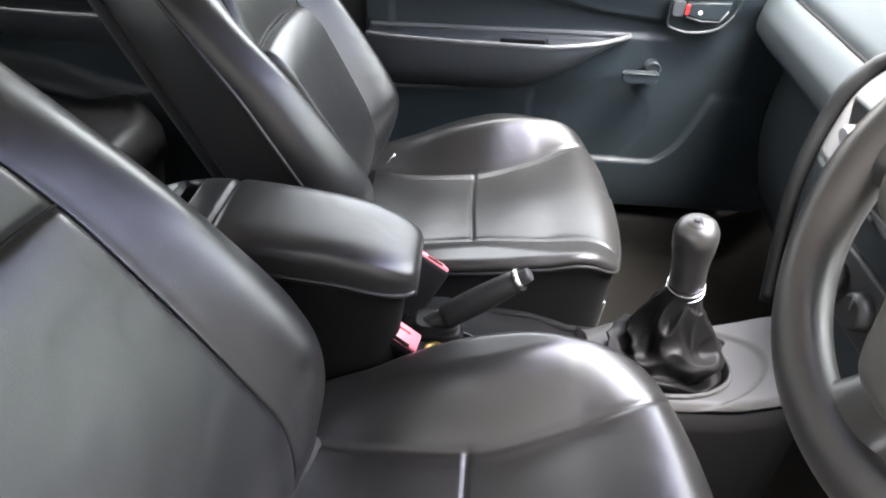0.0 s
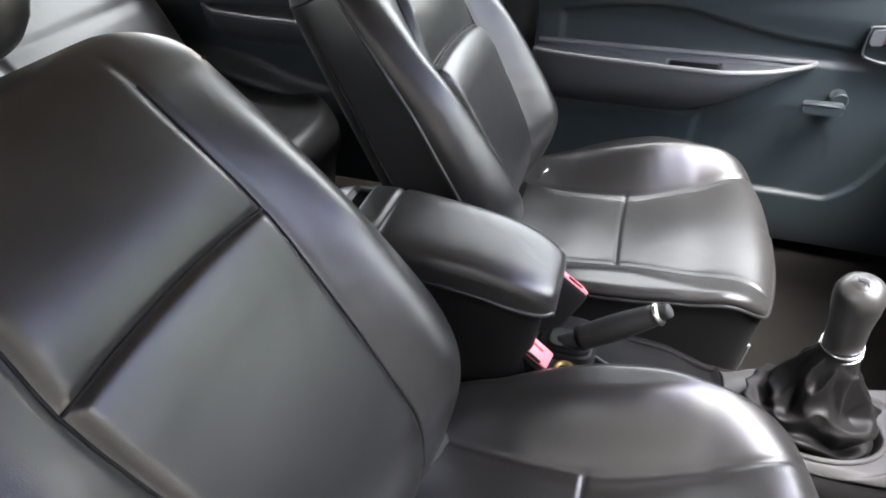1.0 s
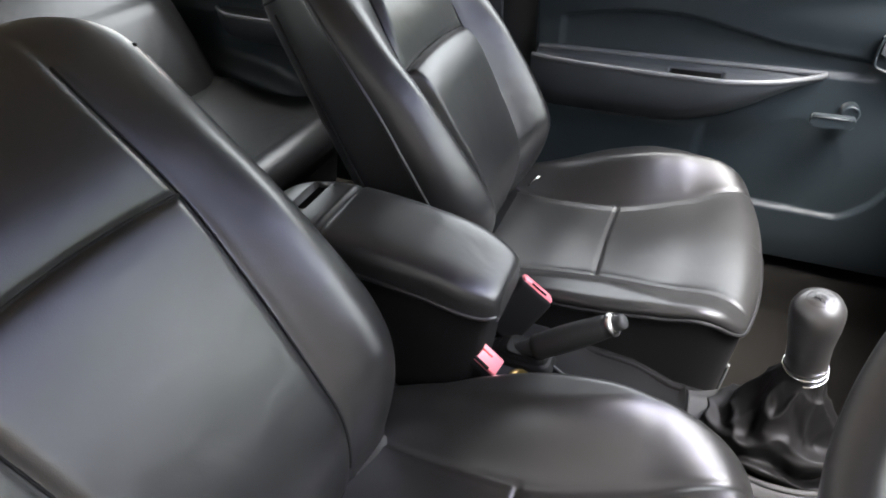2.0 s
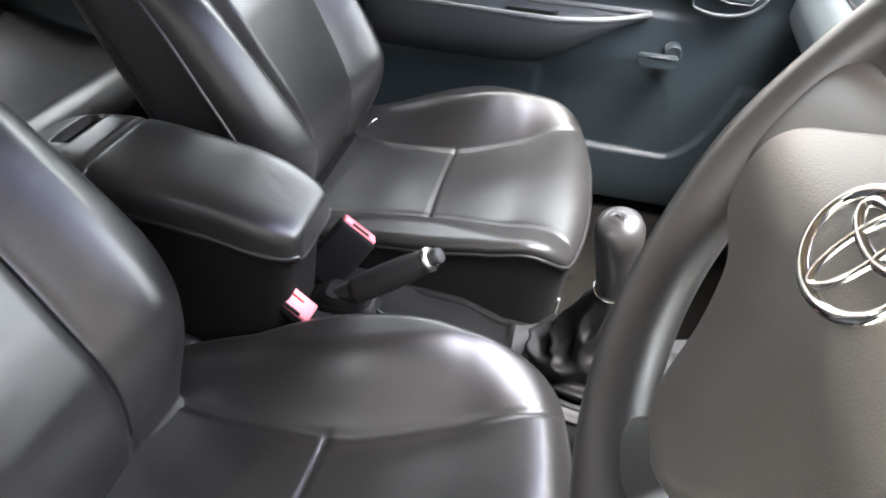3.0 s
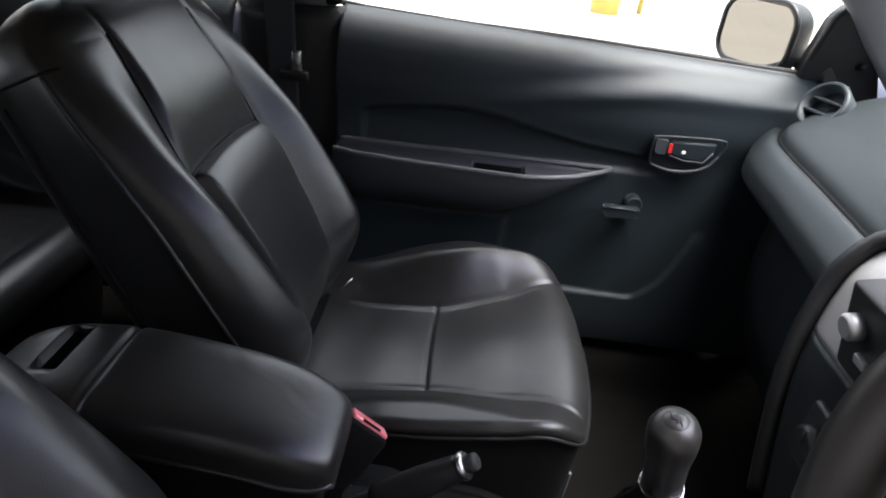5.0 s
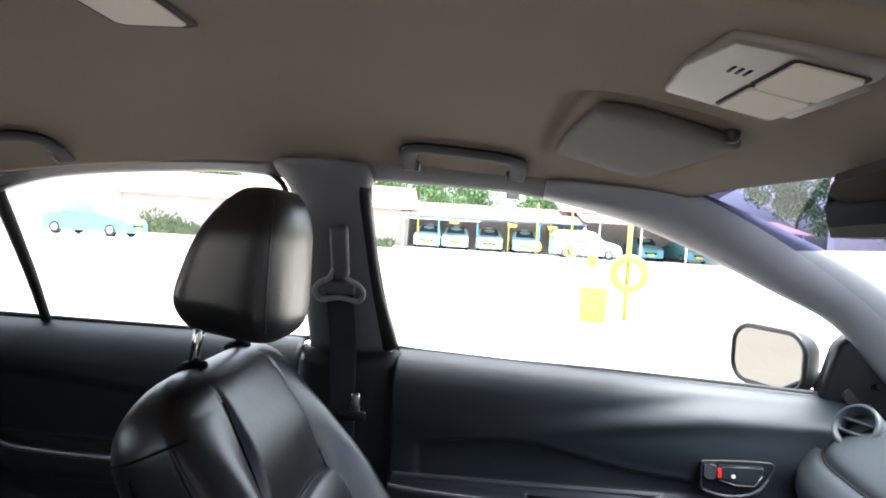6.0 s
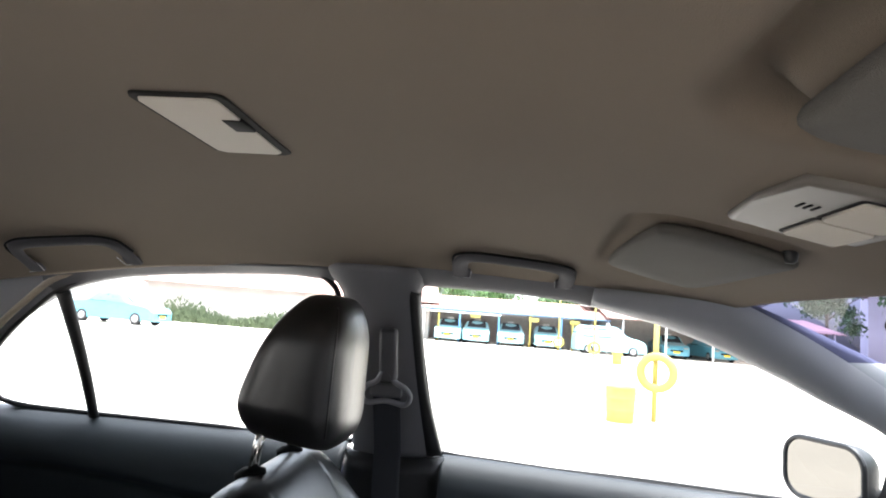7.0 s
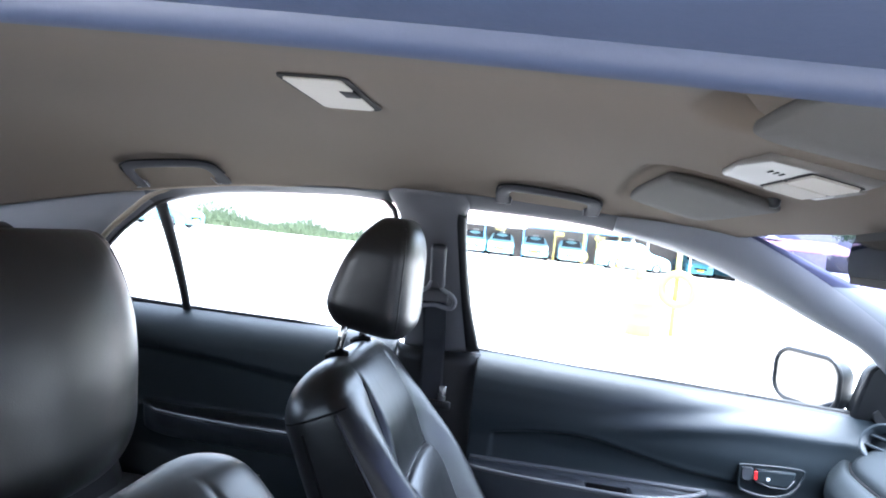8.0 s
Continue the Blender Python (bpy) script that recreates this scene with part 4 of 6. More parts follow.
# ---- rear bench ----
def rear_bench():
    s = thing("rear_bench", "black leather rear bench across the cabin", "car seat", (-0.8, 0, 0.30))
    inv = Matrix.Translation((-0.8, 0, 0.30)).inverted()

    def cush(u, v):
        y = -0.63 + 1.26 * u
        x = -0.525 - 0.40 * v - 0.13 * (1 - v) * max(0.0, (abs(y) - 0.47) / 0.16) ** 2
        front = max(0, (0.12 - v) / 0.12)
        edge = max(0, (abs(y) - 0.58) / 0.05)
        z = 0.625 - 0.05 * front ** 2.4 - 0.035 * edge ** 2 - 0.025 * math.sin(math.pi * min(1, v * 1.2))
        z -= 0.007 * bell(abs(y) - 0.16, 0.007) + 0.006 * bell(v - 0.17, 0.008)
        return Vector((x, y, z))
    obs = [part("cushion", solid_sheet(cush, 110, 50, (0, 0, -0.03)), LEATHER, s)]

    def front(u, v):
        y = -0.625 + 1.25 * u
        return Vector((-0.527 - 0.05 * v - 0.13 * max(0.0, (abs(y) - 0.47) / 0.16) ** 2, y, 0.575 - 0.26 * v))
    obs.append(part("front_panel", solid_sheet(front, 30, 8, (-0.02, 0, 0)), VINYL, s, "black vinyl front of the bench"))

    def back(u, v):
        y = -0.63 + 1.26 * u
        edge = max(0, (abs(y) - 0.52) / 0.11)
        top = max(0, (v - 0.88) / 0.12)
        x = -0.87 - 0.27 * v - 0.05 * top ** 2 - 0.07 * edge ** 1.5 + 0.02 * math.sin(math.pi * v)
        x -= 0.007 * bell(abs(y) - 0.17, 0.007) + 0.006 * bell(v - 0.45, 0.012)
        return Vector((x, y, 0.60 + 0.46 * v))
    obs.append(part("backrest", solid_sheet(back, 110, 50, (-0.05, 0, -0.01)), LEATHER, s))
    for yy in (0.40, -0.40):
        def head(u, v, yy=yy):
            a = 2 * math.pi * u
            e = 1 - abs(2 * v - 1)
            r = (1 - (1 - min(1, e / 0.4)) ** 2) ** 0.5
            return Vector((-1.17 + 0.05 * r * spow(math.cos(a), 0.7) - 0.03 * v, yy + 0.12 * (0.6 + 0.4 * r) * spow(math.sin(a), 0.5), 1.065 + 0.10 * v))
        obs.append(part("headrest", grid(head, 40, 16, close_u=True, cap=True), LEATHER, s))
    for o in obs:
        o.matrix_parent_inverse = inv


rear_bench()


# ---- centre console ----
def console():
    s = thing("centre_console", "grey and black plastic centre console between the seats", "car console", (0.2, 0, 0.47))
    inv = Matrix.Translation((0.2, 0, 0.47)).inverted()
    obs = []

    def con_w(x):
        return lerp_table([(-0.06, 0.082), (0.15, 0.080), (0.22, 0.068), (0.46, 0.068)], x)

    def top(u, v):
        x = -0.06 + 0.52 * u
        y = con_w(x) * (2 * v - 1)
        z = lerp_table([(-0.06, 0.588), (0.06, 0.590), (0.15, 0.585), (0.20, 0.572), (0.36, 0.572), (0.46, 0.600)], x)
        z -= 0.010 * max(0, (abs(y) - con_w(x) + 0.010) / 0.010) ** 2
        z -= 0.024 * step(0.0, 0.08, y) * step(0.03, 0.11, x) * step(0.2175, 0.2100, x)
        z -= 0.020 * step(0.028, 0.072, y) * step(0.262, 0.222, x) * step(0.2150, 0.2178, x)
        hole = step(1.0, 0.95, math.hypot((x - 0.310) / 0.080, (y + 0.004) / 0.052))
        z -= 0.030 * hole
        z -= 0.005 * step(1.30, 1.22, math.hypot((x - 0.318) / 0.086, (y + 0.004) / 0.052)) * step(0.22, 0.30, x)
        return Vector((x, y, z))
    def cut(x0, x1, y0, y1):
        return lambda u, v: top((x0 + (x1 - x0) * u + 0.06) / 0.52, (y0 + (y1 - y0) * v + 0.082) / 0.164)
    def slant(x):
        # the grey strip narrows towards the gear lever
        return lerp_table([(-0.06, 0.050), (-0.016, 0.015), (0.017, -0.006), (0.054, -0.021), (0.13, -0.060)], x)
    obs.append(part("console_top", solid_sheet(lambda u, v: top((0.19 * u) / 0.52, (-0.082 + (slant(-0.06 + 0.19 * u) + 0.082) * v + 0.082) / 0.164), 60, 30, (0, 0, -0.004)), GREYPL, s, "mid grey plastic top panel"))
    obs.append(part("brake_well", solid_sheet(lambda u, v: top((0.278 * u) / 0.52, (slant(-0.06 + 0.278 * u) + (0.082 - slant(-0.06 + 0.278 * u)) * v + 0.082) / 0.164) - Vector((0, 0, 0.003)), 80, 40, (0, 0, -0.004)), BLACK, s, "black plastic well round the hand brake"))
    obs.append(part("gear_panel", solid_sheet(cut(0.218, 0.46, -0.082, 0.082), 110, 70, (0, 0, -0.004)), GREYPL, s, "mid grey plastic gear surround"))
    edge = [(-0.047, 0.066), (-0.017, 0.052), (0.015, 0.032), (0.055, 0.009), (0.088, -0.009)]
    obs.append(part("well_edge", tube(smooth_path([(x, y, 0.5895) for x, y in edge], 6), 0.0016, 6), RIMEDGE, s, "pale edge of the brake well"))
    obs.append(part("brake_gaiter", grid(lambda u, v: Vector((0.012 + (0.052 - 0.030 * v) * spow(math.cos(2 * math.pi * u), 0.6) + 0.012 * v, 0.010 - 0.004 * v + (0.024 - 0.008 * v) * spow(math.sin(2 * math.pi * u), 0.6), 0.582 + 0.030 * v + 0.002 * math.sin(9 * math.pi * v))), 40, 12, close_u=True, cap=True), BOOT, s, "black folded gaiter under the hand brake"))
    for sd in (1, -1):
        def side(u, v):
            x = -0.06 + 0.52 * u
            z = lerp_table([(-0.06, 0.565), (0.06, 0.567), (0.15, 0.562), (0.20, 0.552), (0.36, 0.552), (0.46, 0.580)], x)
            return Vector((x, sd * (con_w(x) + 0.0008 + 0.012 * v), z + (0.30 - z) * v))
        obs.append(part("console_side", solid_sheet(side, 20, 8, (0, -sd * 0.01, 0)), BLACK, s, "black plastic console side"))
    # ring round the boot
    ring = [(0.310 + 0.081 * math.cos(2 * math.pi * k / 48), -0.004 + 0.053 * math.sin(2 * math.pi * k / 48), 0.5690) for k in range(48)]
    obs.append(part("boot_ring", tube(ring, 0.0032, 8, closed=True), GREYPL, s, "grey trim ring"))
    # power socket with a brass rim
    M = Matrix.Translation((0.026, -0.028, 0.590))
    obs.append(part("socket", lathe([(0.004, -0.02), (0.0085, -0.019), (0.0085, 0.002), (0.0125, 0.004), (0.0135, 0.001), (0.0135, -0.003)], M, 24), BRASS, s, "brass rimmed round socket"))
    for o in obs:
        o.matrix_parent_inverse = inv

    # armrest box
    b = thing("armrest_box", "black padded armrest box on the centre console", "armrest", (-0.15, -0.02, 0.55))
    inv = Matrix.Translation((-0.15, -0.02, 0.55)).inverted()
    obs = []

    def lid(u, v):
        a = 2 * math.pi * u
        t = v
        x = -0.300 + 0.308 * t
        end = min(t / 0.16, (1 - t) / 0.20, 1.0)
        r = (1 - (1 - end) ** 2.2) ** 0.5
        hw = lerp_table([(0, 0.054), (0.4, 0.060), (1.0, 0.056)], t) * (0.62 + 0.38 * r)
        c, sn = math.cos(a), math.sin(a)
        zt = lerp_table([(0, 0.770), (0.3, 0.782), (0.7, 0.770), (1.0, 0.744)], t)
        h = 0.052 * (0.45 + 0.55 * r)
        y = -0.022 + hw * spow(c, 0.36)
        z = zt - 0.022 + (h * 0.50 * spow(sn, 0.62) if sn > 0 else h * 0.52 * spow(sn, 0.4))
        if sn > 0:
            z -= 0.004 * bell(x + 0.195, 0.0035)
            z -= 0.016 * step(0.012, 0.009, abs(x + 0.243)) * step(0.030, 0.026, abs(y + 0.004))
        return Vector((x, y, z))
    obs.append(part("lid", grid(lid, 120, 110, close_u=True, cap=True), LEATHER, b, "padded black lid with a latch slot"))
    seam = [lid(0.53, 0.10 + 0.89 * k / 40) for k in range(41)] + [lid(0.53 + 0.44 * k / 12, 0.99) for k in range(1, 13)]
    obs.append(part("lid_seam", tube(seam, 0.0026, 8), LEATHER, b, "glossy lid piping"))
    obs.append(part("latch_slot", box((-0.243, -0.004, 0.769), (0.022, 0.054, 0.006), 0.001), BLACK, b, "dark latch slot"))

    def body(u, v):
        a = 2 * math.pi * u
        z0 = lerp_table([(-0.32, 0.742), (-0.1, 0.738), (0.02, 0.715)], -0.145 + 0.15 * math.cos(a))
        x = -0.148 + (0.146 - 0.035 * v) * spow(math.cos(a), 0.30) + 0.005 * v
        y = -0.022 + 0.055 * spow(math.sin(a), 0.30)
        return Vector((x, y, z0 + (0.50 - z0) * v))
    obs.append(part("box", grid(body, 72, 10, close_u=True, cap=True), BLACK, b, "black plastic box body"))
    for o in obs:
        o.matrix_parent_inverse = inv

    # hand brake
    h = thing("hand_brake", "black hand brake lever with a push button", "hand brake", (0.05, 0.012, 0.58))
    inv = Matrix.Translation((0.05, 0.012, 0.58)).inverted()
    p0, p1 = Vector((-0.008, 0.004, 0.581)), Vector((0.135, 0.002, 0.697))
    d = (p1 - p0).normalized()
    obs = [part("lever", tube([p0, p0 + d * 0.07], 0.011, 12, flat=1.2), DARKPL, h, "black lever shaft")]
    obs.append(part("grip", tube([p0 + d * (0.060 + 0.101 * k / 14) for k in range(15)], lambda t: 0.0162 - 0.0022 * abs(2 * t - 0.7) ** 2 + 0.0010 * (t < 0.05), 22), DARKPL, h, "black moulded grip"))
    e = p0 + d * 0.160
    rot = d.to_track_quat("Z", "Y").to_matrix().to_4x4()
    obs.append(part("grip_collar", lathe([(0.0125, 0), (0.0140, 0.002), (0.0140, 0.005), (0.0125, 0.007), (0.009, 0.0075)], Matrix.Translation(e) @ rot, 24), STEEL, h, "bright end collar"))
    obs.append(part("button", lathe([(0.0085, 0), (0.0085, 0.010), (0.0075, 0.0125), (0.003, 0.013)], Matrix.Translation(e + d * 0.006) @ rot, 20), GREYPL, h, "dark release button"))
    for o in obs:
        o.matrix_parent_inverse = inv

    # gear lever
    g = thing("gear_lever", "manual gear lever with a round knob and wrinkled leather boot", "gear lever", (0.30, 0, 0.56))
    inv = Matrix.Translation((0.30, 0, 0.56)).inverted()
    base, tip = Vector((0.290, -0.004, 0.565)), Vector((0.292, -0.008, 0.784))
    neck = Vector((0.308, 0.006, 0.690))
    ax = (tip - neck).normalized()
    rot = ax.to_track_quat("Z", "Y").to_matrix().to_4x4()
    L = (tip - neck).length
    prof = [(0.0170, 0.0), (0.0190, 0.003), (0.0190, 0.02), (0.0194, 0.036), (0.0206, 0.048), (0.0222, 0.060), (0.0230, L - 0.022), (0.0226, L - 0.014), (0.0195, L - 0.006), (0.0120, L - 0.001), (0.004, L)]
    obs = [part("knob", lathe(prof, Matrix.Translation(neck) @ rot, 36), KNOBPL, g, "dark worn gear knob")]
    obs.append(part("knob_cap", lathe([(0.0115, 0), (0.011, 0.0012), (0.003, 0.0018)], Matrix.Translation(tip - ax * 0.0018) @ rot, 28), KNOBPL, g, "dark shift pattern cap"))
    M = Matrix.Translation(tip) @ rot
    bm = bmesh.new()
    for x in (-0.005, 0.0, 0.005):
        box(M @ Vector((x, 0, 0.0004)), (0.0006, 0.008, 0.0008), 0, bm=bm)
    box(M @ Vector((0, 0, 0.0004)), (0.010, 0.0006, 0.0008), 0, bm=bm)
    obs.append(part("shift_pattern", bm, GREYPL, g, "white shift gate lines"))
    obs.append(part("knob_collar", lathe([(0.0190, -0.012), (0.0200, -0.010), (0.0200, -0.003), (0.0185, 0.0)], Matrix.Translation(neck) @ rot, 30), DARKPL, g, "dark collar under the knob"))
    for dzr, rr in ((-0.010, 0.0206), (-0.002, 0.0200)):
        obs.append(part("knob_ring", tube([Matrix.Translation(neck) @ rot @ Vector((rr * math.cos(2 * math.pi * k / 36), rr * math.sin(2 * math.pi * k / 36), dzr)) for k in range(36)], 0.0011, 6, closed=True), CHROME, g, "thin bright ring under the knob"))

    def boot(u, v):
        # slack leather gaiter: wide at the ring, gathered at the neck, a few soft folds
        a = 2 * math.pi * u
        low = Vector((0.310, -0.004, 0))
        c = low.lerp(neck, step(0.0, 0.95, v))
        rx = lerp_table([(0, 0.071), (0.15, 0.069), (0.30, 0.063), (0.48, 0.053), (0.66, 0.041), (0.82, 0.029), (1.0, 0.0185)], v)
        ry = lerp_table([(0, 0.046), (0.15, 0.045), (0.30, 0.042), (0.48, 0.038), (0.66, 0.033), (0.82, 0.026), (1.0, 0.0185)], v)
        env = step(0.0, 0.18, v) * step(1.0, 0.80, v)
        # three sagging loops that run round and down, and sharp peaks between them
        w = 0.0
        for a0, v0, slope, width, amp in ((3.5, 0.30, 0.16, 0.075, 0.20), (4.4, 0.20, -0.14, 0.06, 0.18), (5.4, 0.34, 0.15, 0.07, 0.20), (2.4, 0.42, -0.12, 0.07, 0.18), (0.8, 0.30, 0.15, 0.07, 0.20)):
            da = (a - a0 + math.pi) % (2 * math.pi) - math.pi
            near = math.exp(-(da / 0.75) ** 2)
            ridge = v - v0 - slope * da * da
            w += amp * near * (math.exp(-(ridge / width) ** 2) - 0.8 * math.exp(-((ridge + 1.5 * width) / width) ** 2))
        q = Vector((math.cos(a), math.sin(a), v * 1.9))
        f1 = 1 - 2.2 * abs(noise.noise(q * 1.3 + Vector((3, 1, 7))))
        f2 = 1 - 2.2 * abs(noise.noise(q * 2.4 + Vector((1, 5, 2))))
        k = 1 + env * (w + 0.15 * (f1 - 0.5) + 0.07 * (f2 - 0.5))
        z = 0.552 + (neck.z - 0.008 - 0.552) * (0.66 * v + 0.34 * v ** 2) + 0.05 * env * w + 0.012 * env * (f1 - 0.4)
        return Vector((c.x + rx * k * math.cos(a), c.y + ry * k * math.sin(a), z))
    obs.append(part("boot", grid(boot, 140, 90, close_u=True), BOOT, g, "wrinkled black leather boot"))
    for o in obs:
        o.matrix_parent_inverse = inv


console()


def belt_buckle(name, at, axis, across, label):
    """A buckle on its stalk: axis points out of the release button, across runs along its long edge."""
    s = thing(name, label, "belt buckle", at, group="belt buckles")
    n, e = Vector(axis).normalized(), Vector(across)
    e = (e - n * e.dot(n)).normalized()
    M = Matrix((e, n.cross(e), n)).transposed().to_4x4()
    M.translation = at
    obs = [part("housing", box((0, 0, -0.038), (0.052, 0.0285, 0.078), 0.006, seg=3), BLACK, s, "black buckle housing")]
    obs.append(part("button", box((0.0, 0.0025, 0.001), (0.047, 0.0230, 0.008), 0.0028, seg=3), PINK, s, "pink red release button"))
    obs.append(part("tongue_slot", box((0.0, -0.0070, 0.0042), (0.024, 0.0035, 0.003), 0.0005), BLACK, s, "dark tongue slot"))
    obs.append(part("button_mark", box((0.0, 0.0065, 0.0050), (0.016, 0.0022, 0.0006), 0), RED, s, "faint red lettering bar"))
    obs.append(part("stalk", box((0, 0, -0.105), (0.030, 0.008, 0.08), 0.003), DARKPL, s))
    for o in obs:
        o.matrix_world = M
        o.matrix_parent_inverse = Matrix.Translation(at).inverted()


belt_buckle("belt_buckle", (-0.011, -0.057, 0.642), (0.62, -0.36, 0.70), (0.034, 0.0, -0.030), "pink buttoned belt buckle beside the driver seat")
belt_buckle("belt_buckle", (0.0145, 0.080, 0.640), (0.50, 0.46, 0.66), (0.036, 0.0, -0.030), "pink buttoned belt buckle beside the passenger seat")


# ---- steering wheel ----
def steering_wheel():
    C = Vector((0.354, -0.302, 0.978))
    tilt = radians(28.5)
    N = Vector((-math.cos(tilt), 0, math.sin(tilt)))
    U = Vector((0, -1, 0))
    V = U.cross(N) * -1
    if V.z < 0:
        V = -V
    M = Matrix((U, V, N)).transposed().to_4x4()
    M.translation = C
    s = thing("steering_wheel", "dark grey three-spoke steering wheel with a chrome badge", "steering wheel", C)
    inv = Matrix.Translation(C).inverted()
    obs = []
    R = 0.165

    def rim(u, v):
        a, b = 2 * math.pi * u, 2 * math.pi * v
        fat = 0.0180 + 0.002 * bell(math.sin(a) + 0.3, 0.25)
        r = R + fat * math.cos(b)
        return M @ Vector((r * math.cos(a), r * math.sin(a), fat * 1.05 * math.sin(b)))
    obs.append(part("rim", grid(rim, 120, 20, close_u=True, close_v=True), RIMPL, s, "dark smooth wheel rim"))

    half = [(0.0, 0.034), (0.050, 0.022), (0.090, 0.002), (0.118, -0.014), (0.130, -0.030), (0.127, -0.050), (0.112, -0.066), (0.088, -0.071), (0.070, -0.077), (0.050, -0.100), (0.032, -0.126), (0.018, -0.138), (0.0, -0.140)]
    ring0 = smooth_path([(x, y, 0) for x, y in half] + [(-x, y, 0) for x, y in half[-2:0:-1]], 6, closed=True)

    def hub(u, v):
        # bulging centre pad, wide above and tapering to the lower spoke
        k = u * len(ring0)
        i = int(k) % len(ring0)
        p = ring0[i].lerp(ring0[(i + 1) % len(ring0)], k - int(k))
        c = Vector((0, -0.020, 0))
        q = c + (p - c) * v
        z = 0.030 + 0.014 * (1 - v ** 2.2) - 0.030 * max(0.0, (v - 0.86) / 0.14) ** 2.2 - 0.010 * step(-0.03, -0.10, q.y)
        return M @ Vector((q.x, q.y, z - 0.010))
    obs.append(part("centre_pad", grid(hub, 108, 44, close_u=True), WHEELPL, s, "grained dark grey airbag cover"))

    for a0, a1, w0, w1, nm in ((-9, -8, 0.074, 0.072, "spoke"), (189, 188, 0.074, 0.072, "spoke"), (-90, -90, 0.046, 0.052, "spoke")):
        def sp(u, v, a0=a0, a1=a1, w0=w0, w1=w1):
            b = 2 * math.pi * u
            r = 0.070 + (R + 0.002 - 0.070) * v
            ang = radians(a0 + (a1 - a0) * v)
            w = w0 + (w1 - w0) * v + 0.030 * max(0.0, 2 * v - 1) ** 3
            d = Vector((math.cos(ang), math.sin(ang), 0))
            q = Vector((-math.sin(ang), math.cos(ang), 0))
            p = d * r + q * (w * 0.5 * spow(math.cos(b), 0.6))
            p.z = (-0.006 if a0 != -90 else -0.024) * (1 - v) + 0.013 * spow(math.sin(b), 0.8)
            return M @ p
        obs.append(part(nm, grid(sp, 40, 24, close_u=True, cap=True), RIMPL, s, "moulded wheel spoke"))
    # round chrome badge of plain rings
    def ring(rx, ry, cx, cy, r, tiltz=0.0):
        return tube([M @ Vector((cx + rx * math.cos(2 * math.pi * k / 64), cy + ry * math.sin(2 * math.pi * k / 64), 0.0325 + tiltz)) for k in range(64)], r, 8, closed=True, up=N)
    badge = part("badge", ring(0.0270, 0.0195, -0.002, -0.011, 0.0030), CHROME, s, "chrome oval badge")
    obs.append(badge)
    obs.append(part("badge_bar", ring(0.0075, 0.0180, -0.002, -0.011, 0.0026), CHROME, s, "chrome badge ring"))
    obs.append(part("badge_bar", ring(0.0180, 0.0062, -0.002, -0.003, 0.0026), CHROME, s, "chrome badge ring"))
    obs.append(part("column", lathe([(0.045, -0.03), (0.050, -0.06), (0.058, -0.16), (0.060, -0.28)], M, 24), DARKPL, s, "dark steering column cover"))
    for sd in (1, -1):
        pts = [M @ Vector((sd * 0.045, 0.01, -0.085)), M @ Vector((sd * 0.075, 0.012, -0.085)), M @ Vector((sd * 0.105, 0.012, -0.085))]
        obs.append(part("stalk", tube(smooth_path(pts, 6), lambda t: 0.006 + 0.004 * t, 10), DARKPL, s, "dark column stalk"))
    for o in obs:
        o.matrix_parent_inverse = inv


steering_wheel()


